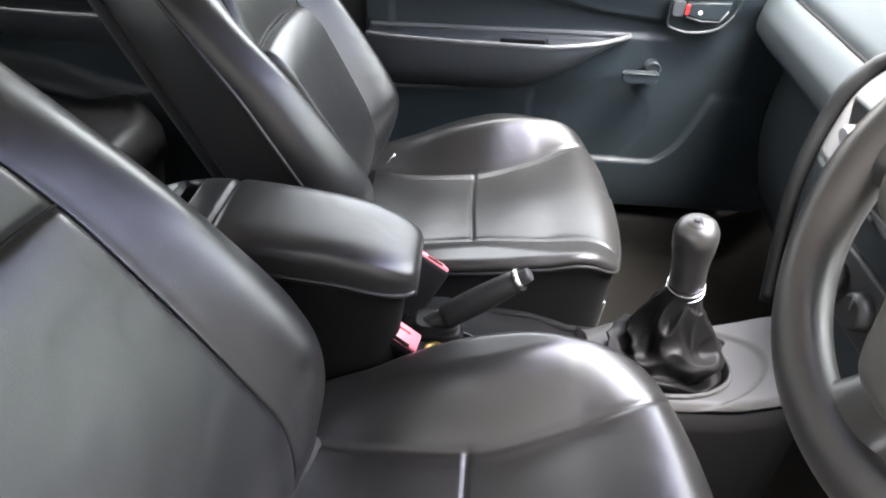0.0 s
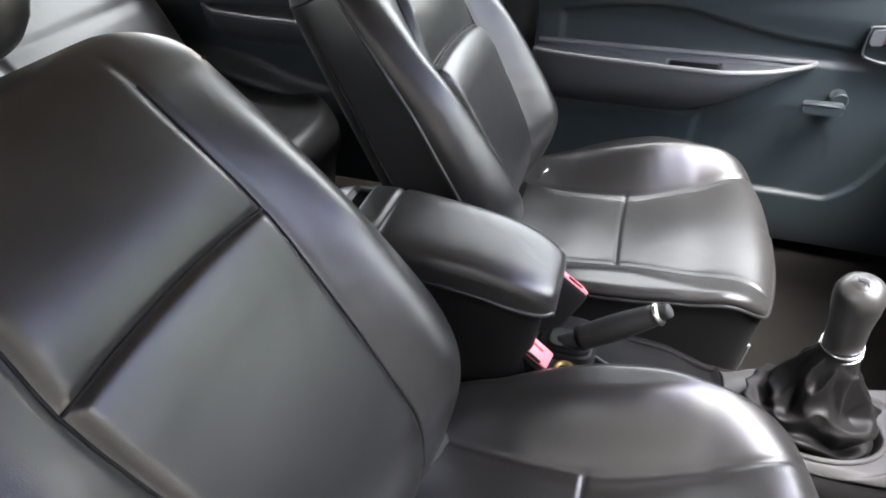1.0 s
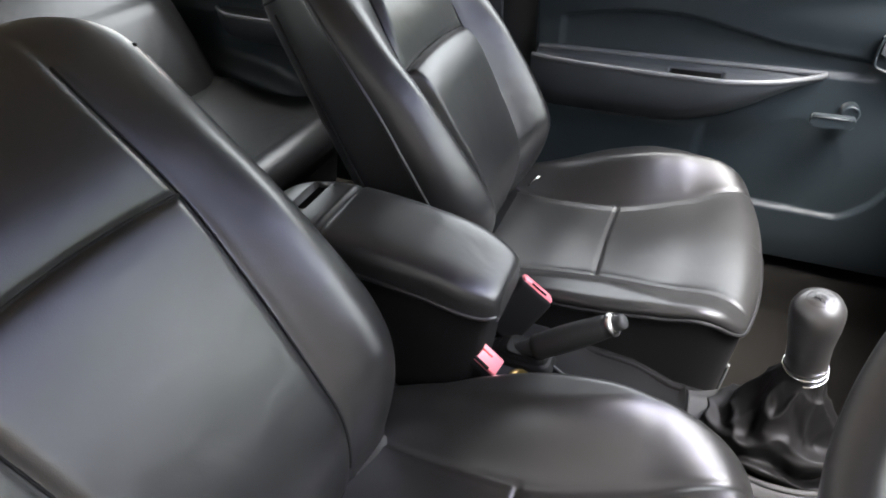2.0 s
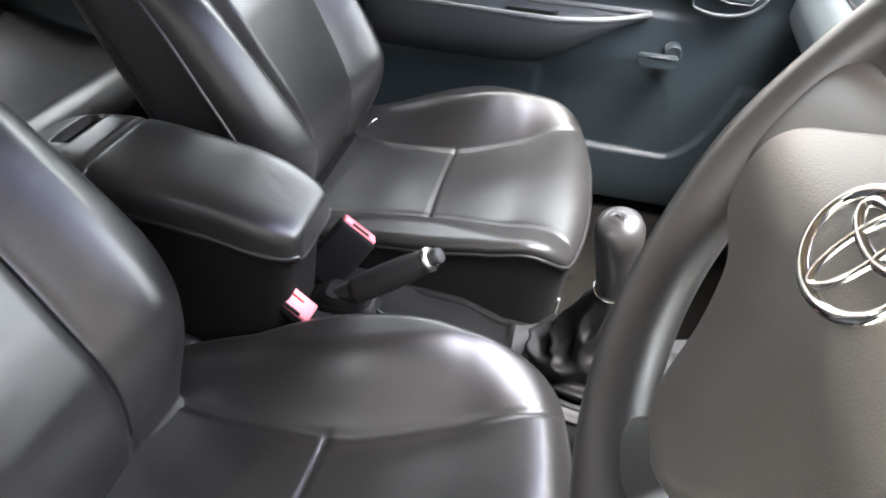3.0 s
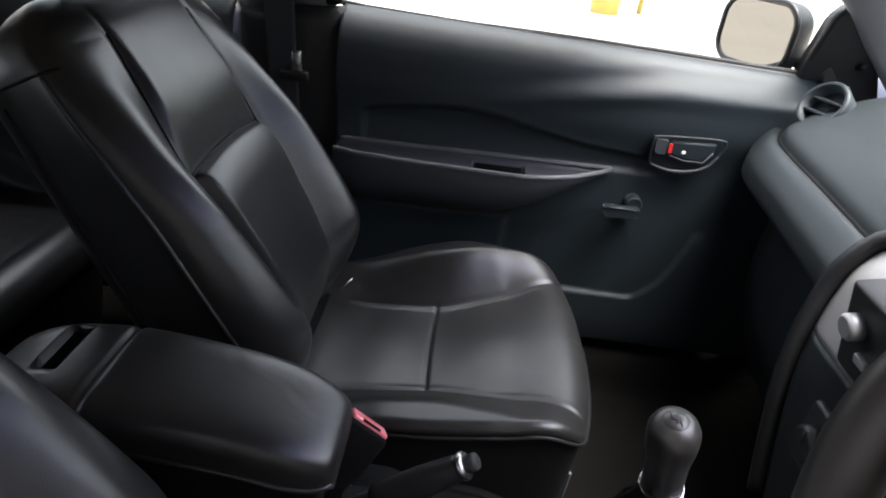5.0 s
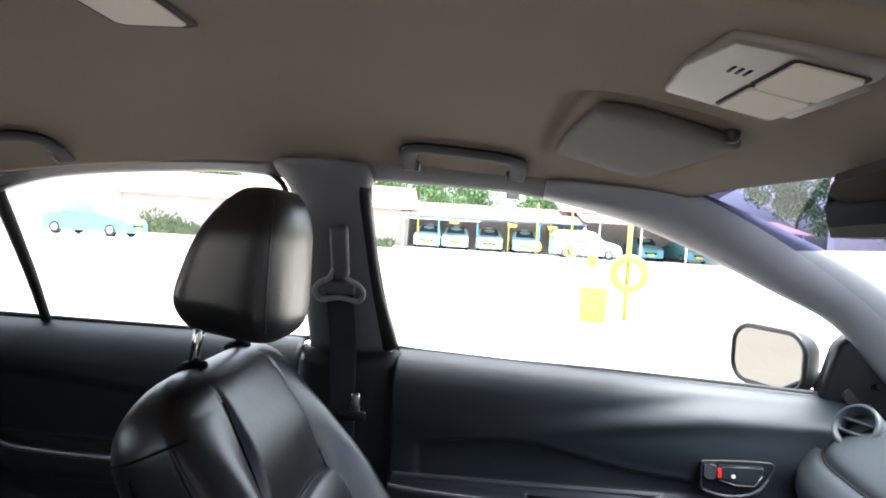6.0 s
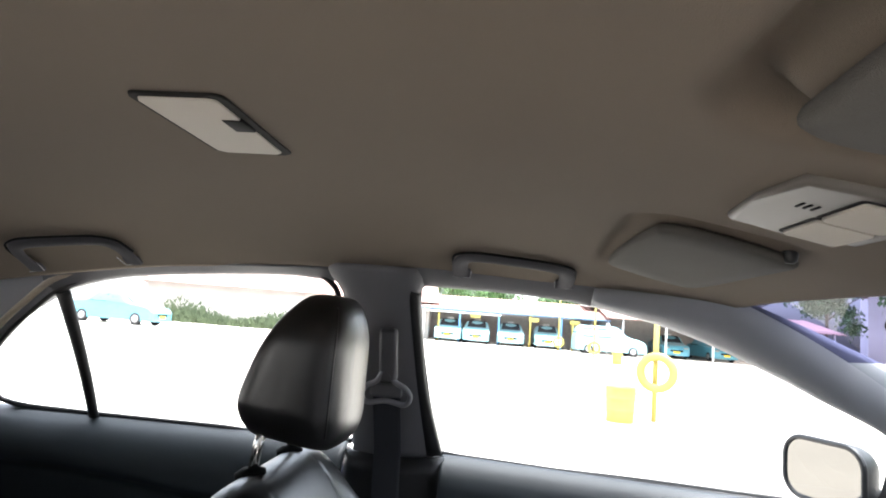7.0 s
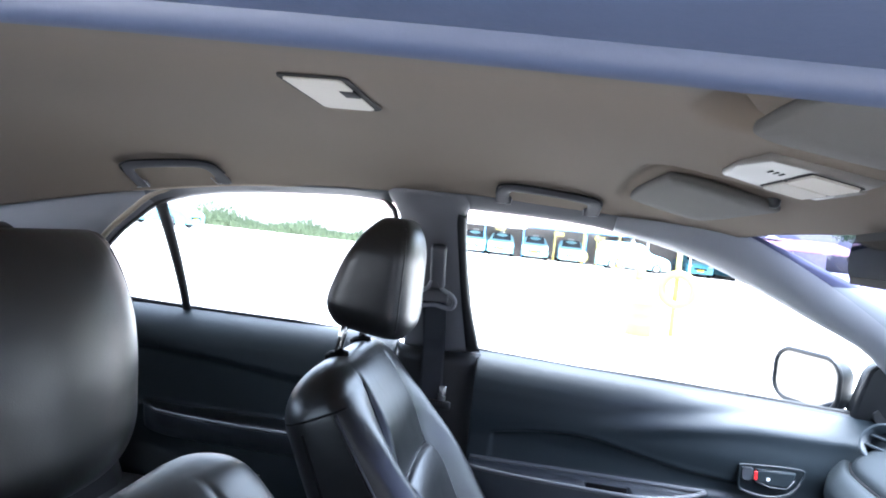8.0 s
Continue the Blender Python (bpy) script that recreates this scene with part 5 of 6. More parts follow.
# ---- dashboard ----
def dashboard():
    s = thing("dashboard", "dark grey moulded dashboard across the car front", "dashboard", (0.7, 0, 0.80))
    inv = Matrix.Translation((0.7, 0, 0.80)).inverted()
    obs = []
    FACE = [(-0.70, 0.54), (-0.10, 0.50), (0.10, 0.487), (0.20, 0.505), (0.40, 0.525), (0.56, 0.540), (0.70, 0.60)]

    def upper(u, v):
        y = -0.70 + 1.385 * u
        fx = lerp_table(FACE, y)
        prof = [(0.0, 0.085, 0.746), (0.12, 0.034, 0.778), (0.22, 0.0, 0.806), (0.29, 0.002, 0.826), (0.35, 0.009, 0.842), (0.47, 0.034, 0.864), (0.495, 0.043, 0.861), (0.51, 0.045, 0.870), (0.53, 0.050, 0.881), (0.63, 0.095, 0.913), (0.78, 0.22, 0.950), (1.0, 0.58, 0.945)]
        x = fx + lerp_table([(a, b) for a, b, c in prof], v)
        z = lerp_table([(a, c) for a, b, c in prof], v)
        end = step(0.60, 0.69, y)
        z -= 0.02 * end * (v > 0.5)
        binn = bell(y + 0.272, 0.15) * bell(v - 0.75, 0.16)
        z += 0.035 * binn
        return Vector((x, y, z))
    obs.append(part("upper_dash", solid_sheet(upper, 100, 160, (0.01, 0, -0.01)), DASHPL, s, "grained dark grey upper dash"))

    # black tube in the crease stands in for its shadow
    crease = [upper((0.86 + k * 0.49 / 40) / 1.385, 0.497) + Vector((0.0005, 0, 0.0005)) for k in range(41)]
    obs.append(part("groove_shadow", tube(crease, 0.0035, 6), BLACK, s, "black line for the groove shadow under the dash top"))

    def glove(u, v):
        y = 0.12 + 0.545 * u
        fx = lerp_table(FACE, y)
        z = 0.745 - 0.28 * v
        x = fx + 0.082 + 0.03 * v - 0.030 * math.sin(math.pi * min(1, v * 1.1)) * math.sin(math.pi * u) ** 0.4
        return Vector((x, y, z))
    obs.append(part("glovebox", solid_sheet(glove, 40, 30, (0.02, 0, 0)), DASHPL, s, "dark plastic glovebox lid"))

    def knee(u, v):
        y = -0.70 + 0.58 * u
        return Vector((0.565 + 0.10 * v, y, 0.76 - 0.26 * v))
    obs.append(part("knee_panel", solid_sheet(knee, 20, 12, (0.02, 0, 0)), DASHPL, s, "dark lower panel under the column"))

    # centre stack: rounded at the top, narrowing towards the tunnel
    def stack_w(z):
        return lerp_table([(0.575, 0.115), (0.66, 0.140), (0.75, 0.160), (0.84, 0.170), (0.89, 0.162), (0.92, 0.132), (0.938, 0.090), (0.945, 0.060)], z)

    def stack(u, v):
        z = 0.945 - 0.37 * v
        hw = stack_w(z)
        y = hw * (2 * u - 1)
        edge = max(0, (abs(y) - hw + 0.035) / 0.035)
        x = lerp_table([(0, 0.535), (0.25, 0.487), (0.6, 0.470), (1.0, 0.475)], v) + 0.012 * edge ** 2
        return Vector((x, y, z))
    obs.append(part("centre_panel", solid_sheet(lambda u, v: stack(u, 0.42 * v), 40, 24, (0.05, 0, 0)), SILVER, s, "silver grey centre stack"))
    obs.append(part("lower_panel", solid_sheet(lambda u, v: stack(u, 0.425 + 0.575 * v), 40, 30, (0.05, 0, 0)), DASHPL, s, "dark lower centre stack"))
    obs.append(part("stack_pad", box((0.530, 0.0, 0.60), (0.09, 0.20, 0.15), 0.012), DARKPL, s, "dark lower stack"))
    for o in obs:
        o.matrix_parent_inverse = inv
    for ax in (1, -1):
        e = [Vector((lerp_table([(0, 0.530), (0.25, 0.482), (0.6, 0.466), (1.0, 0.470)], k / 30) + 0.008, ax * (stack_w(0.945 - 0.37 * k / 30) + 0.004), 0.945 - 0.37 * k / 30)) for k in range(31)]
        p = part("stack_edge", tube(e, 0.010, 10), DARKPL, s, "dark stack border")
        p.matrix_parent_inverse = inv

    # radio unit
    r = thing("car_radio", "black and silver car radio with round knobs", "car radio", (0.475, 0, 0.84))
    rinv = Matrix.Translation((0.475, 0, 0.84)).inverted()
    robs = [part("faceplate", box((0.478, 0.0, 0.842), (0.030, 0.196, 0.095), 0.005, rot=(0, -12, 0)), DARKPL, r, "black radio face")]
    robs.append(part("display", box((0.4610, 0.0, 0.868), (0.004, 0.10, 0.026), 0.001, rot=(0, -12, 0)), BLACK, r, "dark display"))
    for k in range(6):
        robs.append(part("preset_button", box((0.4655, -0.055 + 0.022 * k, 0.822), (0.006, 0.018, 0.010), 0.0015, rot=(0, -12, 0)), SILVER, r, "silver preset button"))
    for yy in (0.072, -0.072):
        robs.append(part("radio_knob", lathe([(0.013, 0), (0.013, 0.012), (0.010, 0.015)], Matrix.Translation((0.462, yy, 0.85)) @ Matrix.Rotation(radians(-102), 4, "Y"), 20), SILVER, r, "silver knob"))
    # climate unit
    c = thing("climate_panel", "black heater panel with round dials", "climate control", (0.47, 0, 0.72))
    cinv = Matrix.Translation((0.47, 0, 0.72)).inverted()
    cobs = [part("panel", box((0.472, 0.0, 0.715), (0.016, 0.170, 0.075), 0.005), DARKPL, c, "dark panel")]
    for yy in (-0.055, 0.0, 0.055):
        cobs.append(part("dial", lathe([(0.021, 0), (0.020, 0.010), (0.016, 0.014)], Matrix.Translation((0.464, yy, 0.715)) @ Matrix.Rotation(radians(-90), 4, "Y"), 24), DARKPL, c, "black round dial"))
        cobs.append(part("dial_mark", box((0.4495, yy, 0.725), (0.003, 0.003, 0.014), 0.0005), GREYPL, c, "grey pointer"))
    for o in robs:
        o.matrix_parent_inverse = rinv
    for o in cobs:
        o.matrix_parent_inverse = cinv

    # round side vent
    v = thing("air_vent", "round dark air vent with slats at the dash end", "air vent", (0.640, 0.60, 0.928))
    M = Matrix.Translation((0.640, 0.60, 0.926)) @ Vector((-0.80, -0.30, 0.52)).to_track_quat("Z", "Y").to_matrix().to_4x4()
    vinv = Matrix.Translation((0.640, 0.60, 0.928)).inverted()
    vobs = [part("vent_ring", lathe([(0.034, -0.05), (0.040, -0.01), (0.041, 0.0), (0.038, 0.004), (0.033, 0.002), (0.031, -0.02)], M, 40), DOORPL, v, "dark grey vent ring")]
    vobs.append(part("vent_throat", lathe([(0.030, -0.03), (0.030, -0.028)], M, 28), BLACK, v, "black vent throat"))
    for k in (-1, 1):
        vobs.append(part("vent_slat", box((0, 0, 0), (0.058, 0.004, 0.014), 0.001), DOORPL, v, "dark grey vent slat"))
        vobs[-1].matrix_world = M @ Matrix.Translation((0, 0.011 * k, -0.010)) @ Matrix.Rotation(radians(25), 4, "X")
    for o in vobs:
        o.matrix_parent_inverse = vinv



dashboard()


def key_ring():
    """Small key with a tag hanging on the lower stack."""
    at = Vector((0.452, 0.018, 0.788))
    s = thing("key_ring", "small silver key with a pale tag on the stack", "key", at)
    M = Matrix.Translation(at)
    obs = [part("key", tube([M @ Vector((0.02, 0, 0.004)), M @ Vector((-0.006, -0.004, 0.0))], 0.0035, 10), STEEL, s, "silver key stem")]
    obs.append(part("key_bow", plate(round_rect(0.022, 0.016, 0.006), 0.003, M @ Matrix.Translation((-0.010, -0.006, -0.004)) @ Matrix.Rotation(radians(75), 4, "X"), 0.001), STEEL, s, "silver key bow"))
    ringp = [M @ Vector((-0.012, -0.006 + 0.008 * math.cos(2 * math.pi * k / 24), -0.010 + 0.008 * math.sin(2 * math.pi * k / 24))) for k in range(24)]
    obs.append(part("ring", tube(ringp, 0.0009, 6, closed=True), CHROME, s, "thin steel ring"))
    obs.append(part("tag", plate(round_rect(0.024, 0.013, 0.003), 0.002, M @ Matrix.Translation((-0.013, -0.004, -0.026)) @ Matrix.Rotation(radians(70), 4, "Y"), 0.0006), LENS, s, "pale plastic tag"))
    for o in obs:
        o.matrix_parent_inverse = Matrix.Translation(at).inverted()


key_ring()


# ---- roof fittings ----
def roof_frame(x, y):
    """Pose on the roof lining with z pointing down into the cabin."""
    z = roof_z(x, y)
    nx = (roof_z(x + 0.01, y) - roof_z(x - 0.01, y)) / 0.02
    ny = (roof_z(x, y + 0.01) - roof_z(x, y - 0.01)) / 0.02
    n = Vector((nx, ny, -1)).normalized()
    ax = Vector((1, 0, nx)).normalized()
    ay = n.cross(ax)
    M = Matrix((ax, ay, n)).transposed().to_4x4()
    M.translation = (x, y, z)
    return M


def dome_lamp():
    M = roof_frame(-0.318, 0.0)
    s = thing("dome_lamp", "rear roof lamp with a white lens and dark switch", "roof lamp", M.translation)
    inv = Matrix.Translation(M.translation).inverted()
    # shadow of the recessed lip is painted as a dark frame
    o1 = part("frame", plate(round_rect(0.077, 0.162, 0.008), 0.0045, M @ Matrix.Translation((0.002, 0.001, -0.002)), 0.0018), LAMPEDGE, s, "lamp frame darkened for its recess shadow")
    o2 = part("lens", plate(round_rect(0.064, 0.148, 0.006), 0.0042, M @ Matrix.Translation((0.001, 0.002, 0.0)), 0.0018), LENS, s, "white ribbed lens")
    o3 = part("switch", box((0, 0, 0), (0.018, 0.030, 0.005), 0.001), BLACK, s, "dark rocker switch")
    o3.matrix_world = M @ Matrix.Translation((0.026, 0.016, 0.0025))
    for o in (o1, o2, o3):
        o.matrix_parent_inverse = inv


def map_lamp():
    M = roof_frame(0.180, -0.016)
    s = thing("map_lamp", "front roof lamp unit with two lenses and a grille", "roof lamp", M.translation)
    inv = Matrix.Translation(M.translation).inverted()
    obs = [part("housing", plate([(-0.050, -0.070), (-0.056, 0.0), (-0.050, 0.070), (0.045, 0.082), (0.052, 0.0), (0.045, -0.082)][::-1], 0.011, M @ Matrix.Translation((0, 0, -0.004)), 0.0055, seg=4), LAMPFRAME, s, "beige lamp housing")]
    for yy in (-0.032, 0.032):
        obs.append(part("lens", plate(round_rect(0.044, 0.060, 0.004), 0.0035, M @ Matrix.Translation((0.016, yy, 0.0066)), 0.0012), LENS, s, "white square lens"))
        obs.append(part("lens_gap", plate(round_rect(0.0500, 0.0655, 0.005), 0.0014, M @ Matrix.Translation((0.016, yy, 0.0062)), 0.0003), LAMPEDGE, s, "dark gap round the lens"))
    for k in range(3):
        obs.append(part("grille_slot", box((0, 0, 0), (0.0020, 0.013, 0.003), 0), BLACK, s, "dark grille slot"))
        obs[-1].matrix_world = M @ Matrix.Translation((-0.030 + 0.0055 * k, 0.022, 0.0062))
    obs.append(part("switch", box((0, 0, 0), (0.010, 0.10, 0.006), 0.002), LAMPFRAME, s, "beige switch strip"))
    obs[-1].matrix_world = M @ Matrix.Translation((0.044, 0.0, 0.006))
    for o in obs:
        o.matrix_parent_inverse = inv


def sun_visor(name, sd, label, shift=0.0, dx=0.0, drop=0.0):
    s = thing(name, label, "sun visor", (0.18, sd * 0.33, 1.33), group="sun visors")
    inv = Matrix.Translation((0.18, sd * 0.33, 1.33)).inverted()
    out = [(0.100, 0.145), (0.092, 0.18), (0.084, 0.36), (0.096, 0.397), (0.155, 0.424), (0.202, 0.430), (0.220, 0.405), (0.231, 0.33), (0.238, 0.18), (0.226, 0.150), (0.14, 0.135)]
    out = [(x + dx, y) for x, y in out]
    loop = smooth_path([(x, sd * (y + shift), 0) for x, y in out], 5, closed=True)
    bm = bmesh.new()
    c = Vector((0.165 + dx, sd * (0.28 + shift), 0))
    rings = []
    for sc, dz in ((0.95, 0.004), (0.985, 0.002), (1.0, -0.002), (0.995, -0.006), (0.97, -0.0085), (0.70, -0.0095), (0.35, -0.0095)):
        ring = []
        for p in loop:
            q = c + (p - c) * sc
            ring.append(bm.verts.new((q.x, q.y, roof_z(min(q.x, 0.30), q.y * 0.92) + dz - drop)))
        rings.append(ring)
    n = len(loop)
    for a, b in zip(rings, rings[1:]):
        for k in range(n):
            bm.faces.new((a[k], a[(k + 1) % n], b[(k + 1) % n], b[k]))
    bm.faces.new(rings[0]), bm.faces.new(rings[-1])
    obs = [part("panel", bm, VISOR, s, "grey vinyl visor panel")]
    cx = Vector((0.226 + dx, sd * (0.150 + shift), roof_z(0.225, 0.12) - 0.010))
    obs.append(part("clip", lathe([(0.007, -0.02), (0.008, -0.008), (0.007, -0.002), (0.004, 0.001)], Matrix.Translation(cx) @ Matrix.Rotation(radians(180), 4, "X"), 18), DARKPL, s, "dark visor clip"))
    for o in obs:
        o.matrix_parent_inverse = inv


def grab_handle(x0, x1, label):
    s = thing("grab_handle", label, "grab handle", ((x0 + x1) / 2, 0.5, 1.31), group="grab handles")
    inv = Matrix.Translation(((x0 + x1) / 2, 0.5, 1.31)).inverted()
    w = x1 - x0

    def at(x, h):
        # h: height along the lining above the window, 0 at the foot
        y = 0.532 - 0.108 * h / 0.06
        e = lerp_table(ROOF_E, x)
        return Vector((x, y - 0.002, roof_z(x, y) - 0.004))
    UPN = Vector((0, -0.5, -0.86))

    path = [(x0 + 0.017, 0.0), (x0 + 0.016, 0.018), (x0 + 0.021, 0.033), (x0 + 0.036, 0.043), (x0 + 0.07, 0.046), (x1 - 0.07, 0.046), (x1 - 0.036, 0.043), (x1 - 0.021, 0.033), (x1 - 0.016, 0.018), (x1 - 0.017, 0.0)]
    bow = smooth_path([at(x, h) + UPN * 0.0035 for x, h in path], 6)
    obs = [part("bow", tube(bow, lambda t: 0.0120 + 0.0030 * abs(2 * t - 1) ** 5, 16, flat=0.36, up=UPN), HANDLEPL, s, "grey moulded handle bow")]
    # black tube drawn where the handle's shadow falls on the lining
    out = smooth_path([at(x + (0.012 if x > (x0 + x1) / 2 else -0.012) * (1 if h < 0.04 else 0.4), h + (0.0065 if h > 0.03 else 0.0)) + UPN * 0.001 for x, h in path[1:-1]], 6)
    obs.append(part("handle_shadow", tube(out, 0.0022, 6), BLACK, s, "black line for the shadow round the handle"))
    for x, sd in ((x0 + 0.018, 1), (x1 - 0.018, -1)):
        foot = part("hinge_foot", box((0, 0, 0), (0.030, 0.020, 0.008), 0.003), HANDLEPL, s, "grey hinge foot")
        foot.matrix_world = Matrix.Translation(at(x, 0.004) + UPN * 0.003) @ Matrix.Rotation(radians(-30), 4, "X")
        obs.append(foot)
        pts = [at(x - 0.014, 0.000) + UPN * 0.0080, at(x + 0.014, 0.000) + UPN * 0.0080, at(x + 0.0165 * sd, 0.014) + UPN * 0.0075]
        if sd < 0:
            pts = [pts[1], pts[0], pts[2]]
        obs.append(part("hinge_edge", tube(pts, 0.0008, 6), PILLAR, s, "pale hinge edge line"))
    for o in obs:
        o.matrix_parent_inverse = inv


dome_lamp()
map_lamp()
sun_visor("sun_visor", 1, "grey vinyl sun visor folded up, passenger side", 0.0, 0.0, 0.004)
sun_visor("sun_visor", -1, "grey vinyl sun visor folded up, driver side", 0.035, -0.015, 0.004)
grab_handle(-0.148, 0.056, "grey grab handle above the front window")
grab_handle(-0.905, -0.690, "grey grab handle above the rear window")


def rear_view_mirror():
    s = thing("rear_view_mirror", "black interior rear view mirror on the windscreen", "rear view mirror", (0.35, 0.07, 1.25))
    inv = Matrix.Translation((0.35, 0.07, 1.25)).inverted()
    M = Matrix.Translation((0.345, 0.080, 1.262)) @ Matrix.Rotation(radians(-14), 4, "Z") @ Matrix.Rotation(radians(-90), 4, "Y") @ Matrix.Rotation(radians(90), 4, "Z")
    obs = [part("housing", plate(round_rect(0.240, 0.064, 0.030, 8), 0.028, M, 0.009, seg=4), BLACK, s, "black mirror housing")]
    obs.append(part("mirror_glass", plate(round_rect(0.218, 0.044, 0.020, 8), 0.002, M @ Matrix.Translation((0, 0, 0.0268)), 0.0005), DIMMIRROR, s, "mirror glass"))
    obs.append(part("stem", tube([(0.350, 0.06, 1.272), (0.372, 0.03, 1.285), (0.372, 0.01, 1.298)], 0.010, 10), BLACK, s))
    for o in obs:
        o.matrix_parent_inverse = inv


rear_view_mirror()


def door_mirror():
    s = thing("door_mirror", "black door mirror outside the passenger window", "door mirror", (0.62, 0.85, 0.98))
    inv = Matrix.Translation((0.62, 0.85, 0.98)).inverted()
    M = Matrix.Translation((0.602, 0.842, 0.990)) @ Matrix.Rotation(radians(24), 4, "Z") @ Matrix.Rotation(radians(-90), 4, "Y") @ Matrix.Rotation(radians(90), 4, "Z")
    # local x runs inboard to outboard across the car, y up, z back

    outline = round_rect(0.184, 0.128, 0.046, 10)

    def shell(u, v):
        a = 2 * math.pi * u
        k = (1 - v ** 2.6) ** 0.5
        q = outline[int(round(u * len(outline))) % len(outline)]
        return M @ Vector((q[0] * (0.35 + 0.65 * k), q[1] * (0.35 + 0.65 * k), 0.004 - 0.075 * v))
    obs = [part("shell", grid(shell, len(outline), 16, close_u=True, cap=True), DARKPL, s, "black mirror shell")]
    rim = [M @ Vector((q[0], q[1], 0.003)) for q in round_rect(0.175, 0.120, 0.042, 10)]
    obs.append(part("shell_rim", tube(rim, 0.006, 8, closed=True, up=M.to_3x3() @ Vector((0, 0, 1))), DARKPL, s, "black mirror rim"))
    bm = bmesh.new()
    bm.faces.new([bm.verts.new(M @ Vector((q[0], q[1], 0.0045))) for q in round_rect(0.168, 0.113, 0.040, 10)])
    obs.append(part("mirror_glass", bm, MIRROR, s, "mirror glass", smooth=False))
    obs.append(part("arm", tube([(0.715, 0.725, 0.950), (0.700, 0.765, 0.950), (0.672, 0.815, 0.962)], lambda t: 0.030 - 0.006 * t, 14, flat=0.7), DARKPL, s, "black mirror arm"))
    for o in obs:
        o.matrix_parent_inverse = inv


door_mirror()


# ---- front seat belt ----
def seat_belt():
    s = thing("seat_belt", "dark front seat belt hanging on the middle pillar", "seat belt", (-0.25, 0.62, 1.0))
    inv = Matrix.Translation((-0.25, 0.62, 1.0)).inverted()

    def yy(z):
        return side_y(z) - 0.012 - 0.034
    obs = []

    def web(u, v):
        z = 1.094 - 0.60 * v
        y = (yy(z) if z > 0.975 else 0.672) - 0.010 - 0.006 * math.sin(v * 5)
        return Vector((-0.256 + (u - 0.5) * 0.050 + 0.020 * v, y, z))
    obs.append(part("webbing", solid_sheet(web, 8, 40, (0, 0.0018, 0)), WEB, s, "dark belt webbing"))
    # adjuster cover and ring
    obs.append(part("adjuster", box((-0.252, yy(1.17) - 0.008, 1.165), (0.032, 0.020, 0.100), 0.007, rot=(24, 0, 0)), PILLARDIM, s, "grey height adjuster"))
    p = [(-0.290, 1.108), (-0.300, 1.093), (-0.290, 1.077), (-0.256, 1.082), (-0.222, 1.077), (-0.212, 1.093), (-0.222, 1.108), (-0.240, 1.118), (-0.256, 1.140), (-0.272, 1.118)]
    loop = smooth_path([(x, yy(z) - 0.016, z) for x, z in p], 5, closed=True)
    obs.append(part("belt_ring", tube(loop, 0.0050, 8, closed=True), PILLAR, s, "pale belt guide ring"))
    obs.append(part("ring_bar", box((-0.256, yy(1.098) - 0.014, 1.101), (0.058, 0.012, 0.024), 0.004), PILLARDIM, s, "grey belt guide plate"))
    obs.append(part("tongue", box((-0.222, 0.650, 0.884), (0.018, 0.010, 0.040), 0.004), STEEL, s, "steel belt tongue"))
    obs.append(part("tongue_grip", box((-0.226, 0.648, 0.862), (0.050, 0.014, 0.018), 0.004), DARKPL, s, "dark tongue grip"))
    for o in obs:
        o.matrix_parent_inverse = inv


seat_belt()


# ---- the yard outside ----
def ground():
    def f(u, v):
        # denser near the car, reaching the horizon
        a = (2 * u - 1)
        b = (2 * v - 1)
        x, y = 1500 * a ** 5 + 30 * a, 1500 * b ** 5 + 30 * b
        return Vector((x, y, 0.012 * noise.noise((x * 0.2, y * 0.2, 0)) if abs(x) < 60 and abs(y) < 60 else 0))
    tagged(part("ground", grid(f, 60, 60), CONCRETE), "bright pale concrete yard", "ground", kind="structure")


ground()


def drum(at):
    s = thing("waste_drum", "yellow painted open drum on the yard", "drum", at)
    prof = [(0.185, 0.0), (0.190, 0.01), (0.200, 0.16), (0.206, 0.17), (0.203, 0.18), (0.208, 0.33), (0.214, 0.34), (0.211, 0.35), (0.214, 0.485), (0.220, 0.49), (0.220, 0.50), (0.208, 0.50), (0.205, 0.30)]
    p = part("barrel", lathe(prof, Matrix.Identity(4), 32), YELLOW, s, "dented yellow barrel")
    p2 = part("handle", tube(smooth_path([(0.218, -0.04, 0.42), (0.245, -0.03, 0.40), (0.245, 0.03, 0.40), (0.218, 0.04, 0.42)], 5), 0.006, 6), YELLOW, s)


drum((1.745, 8.75, 0.0))


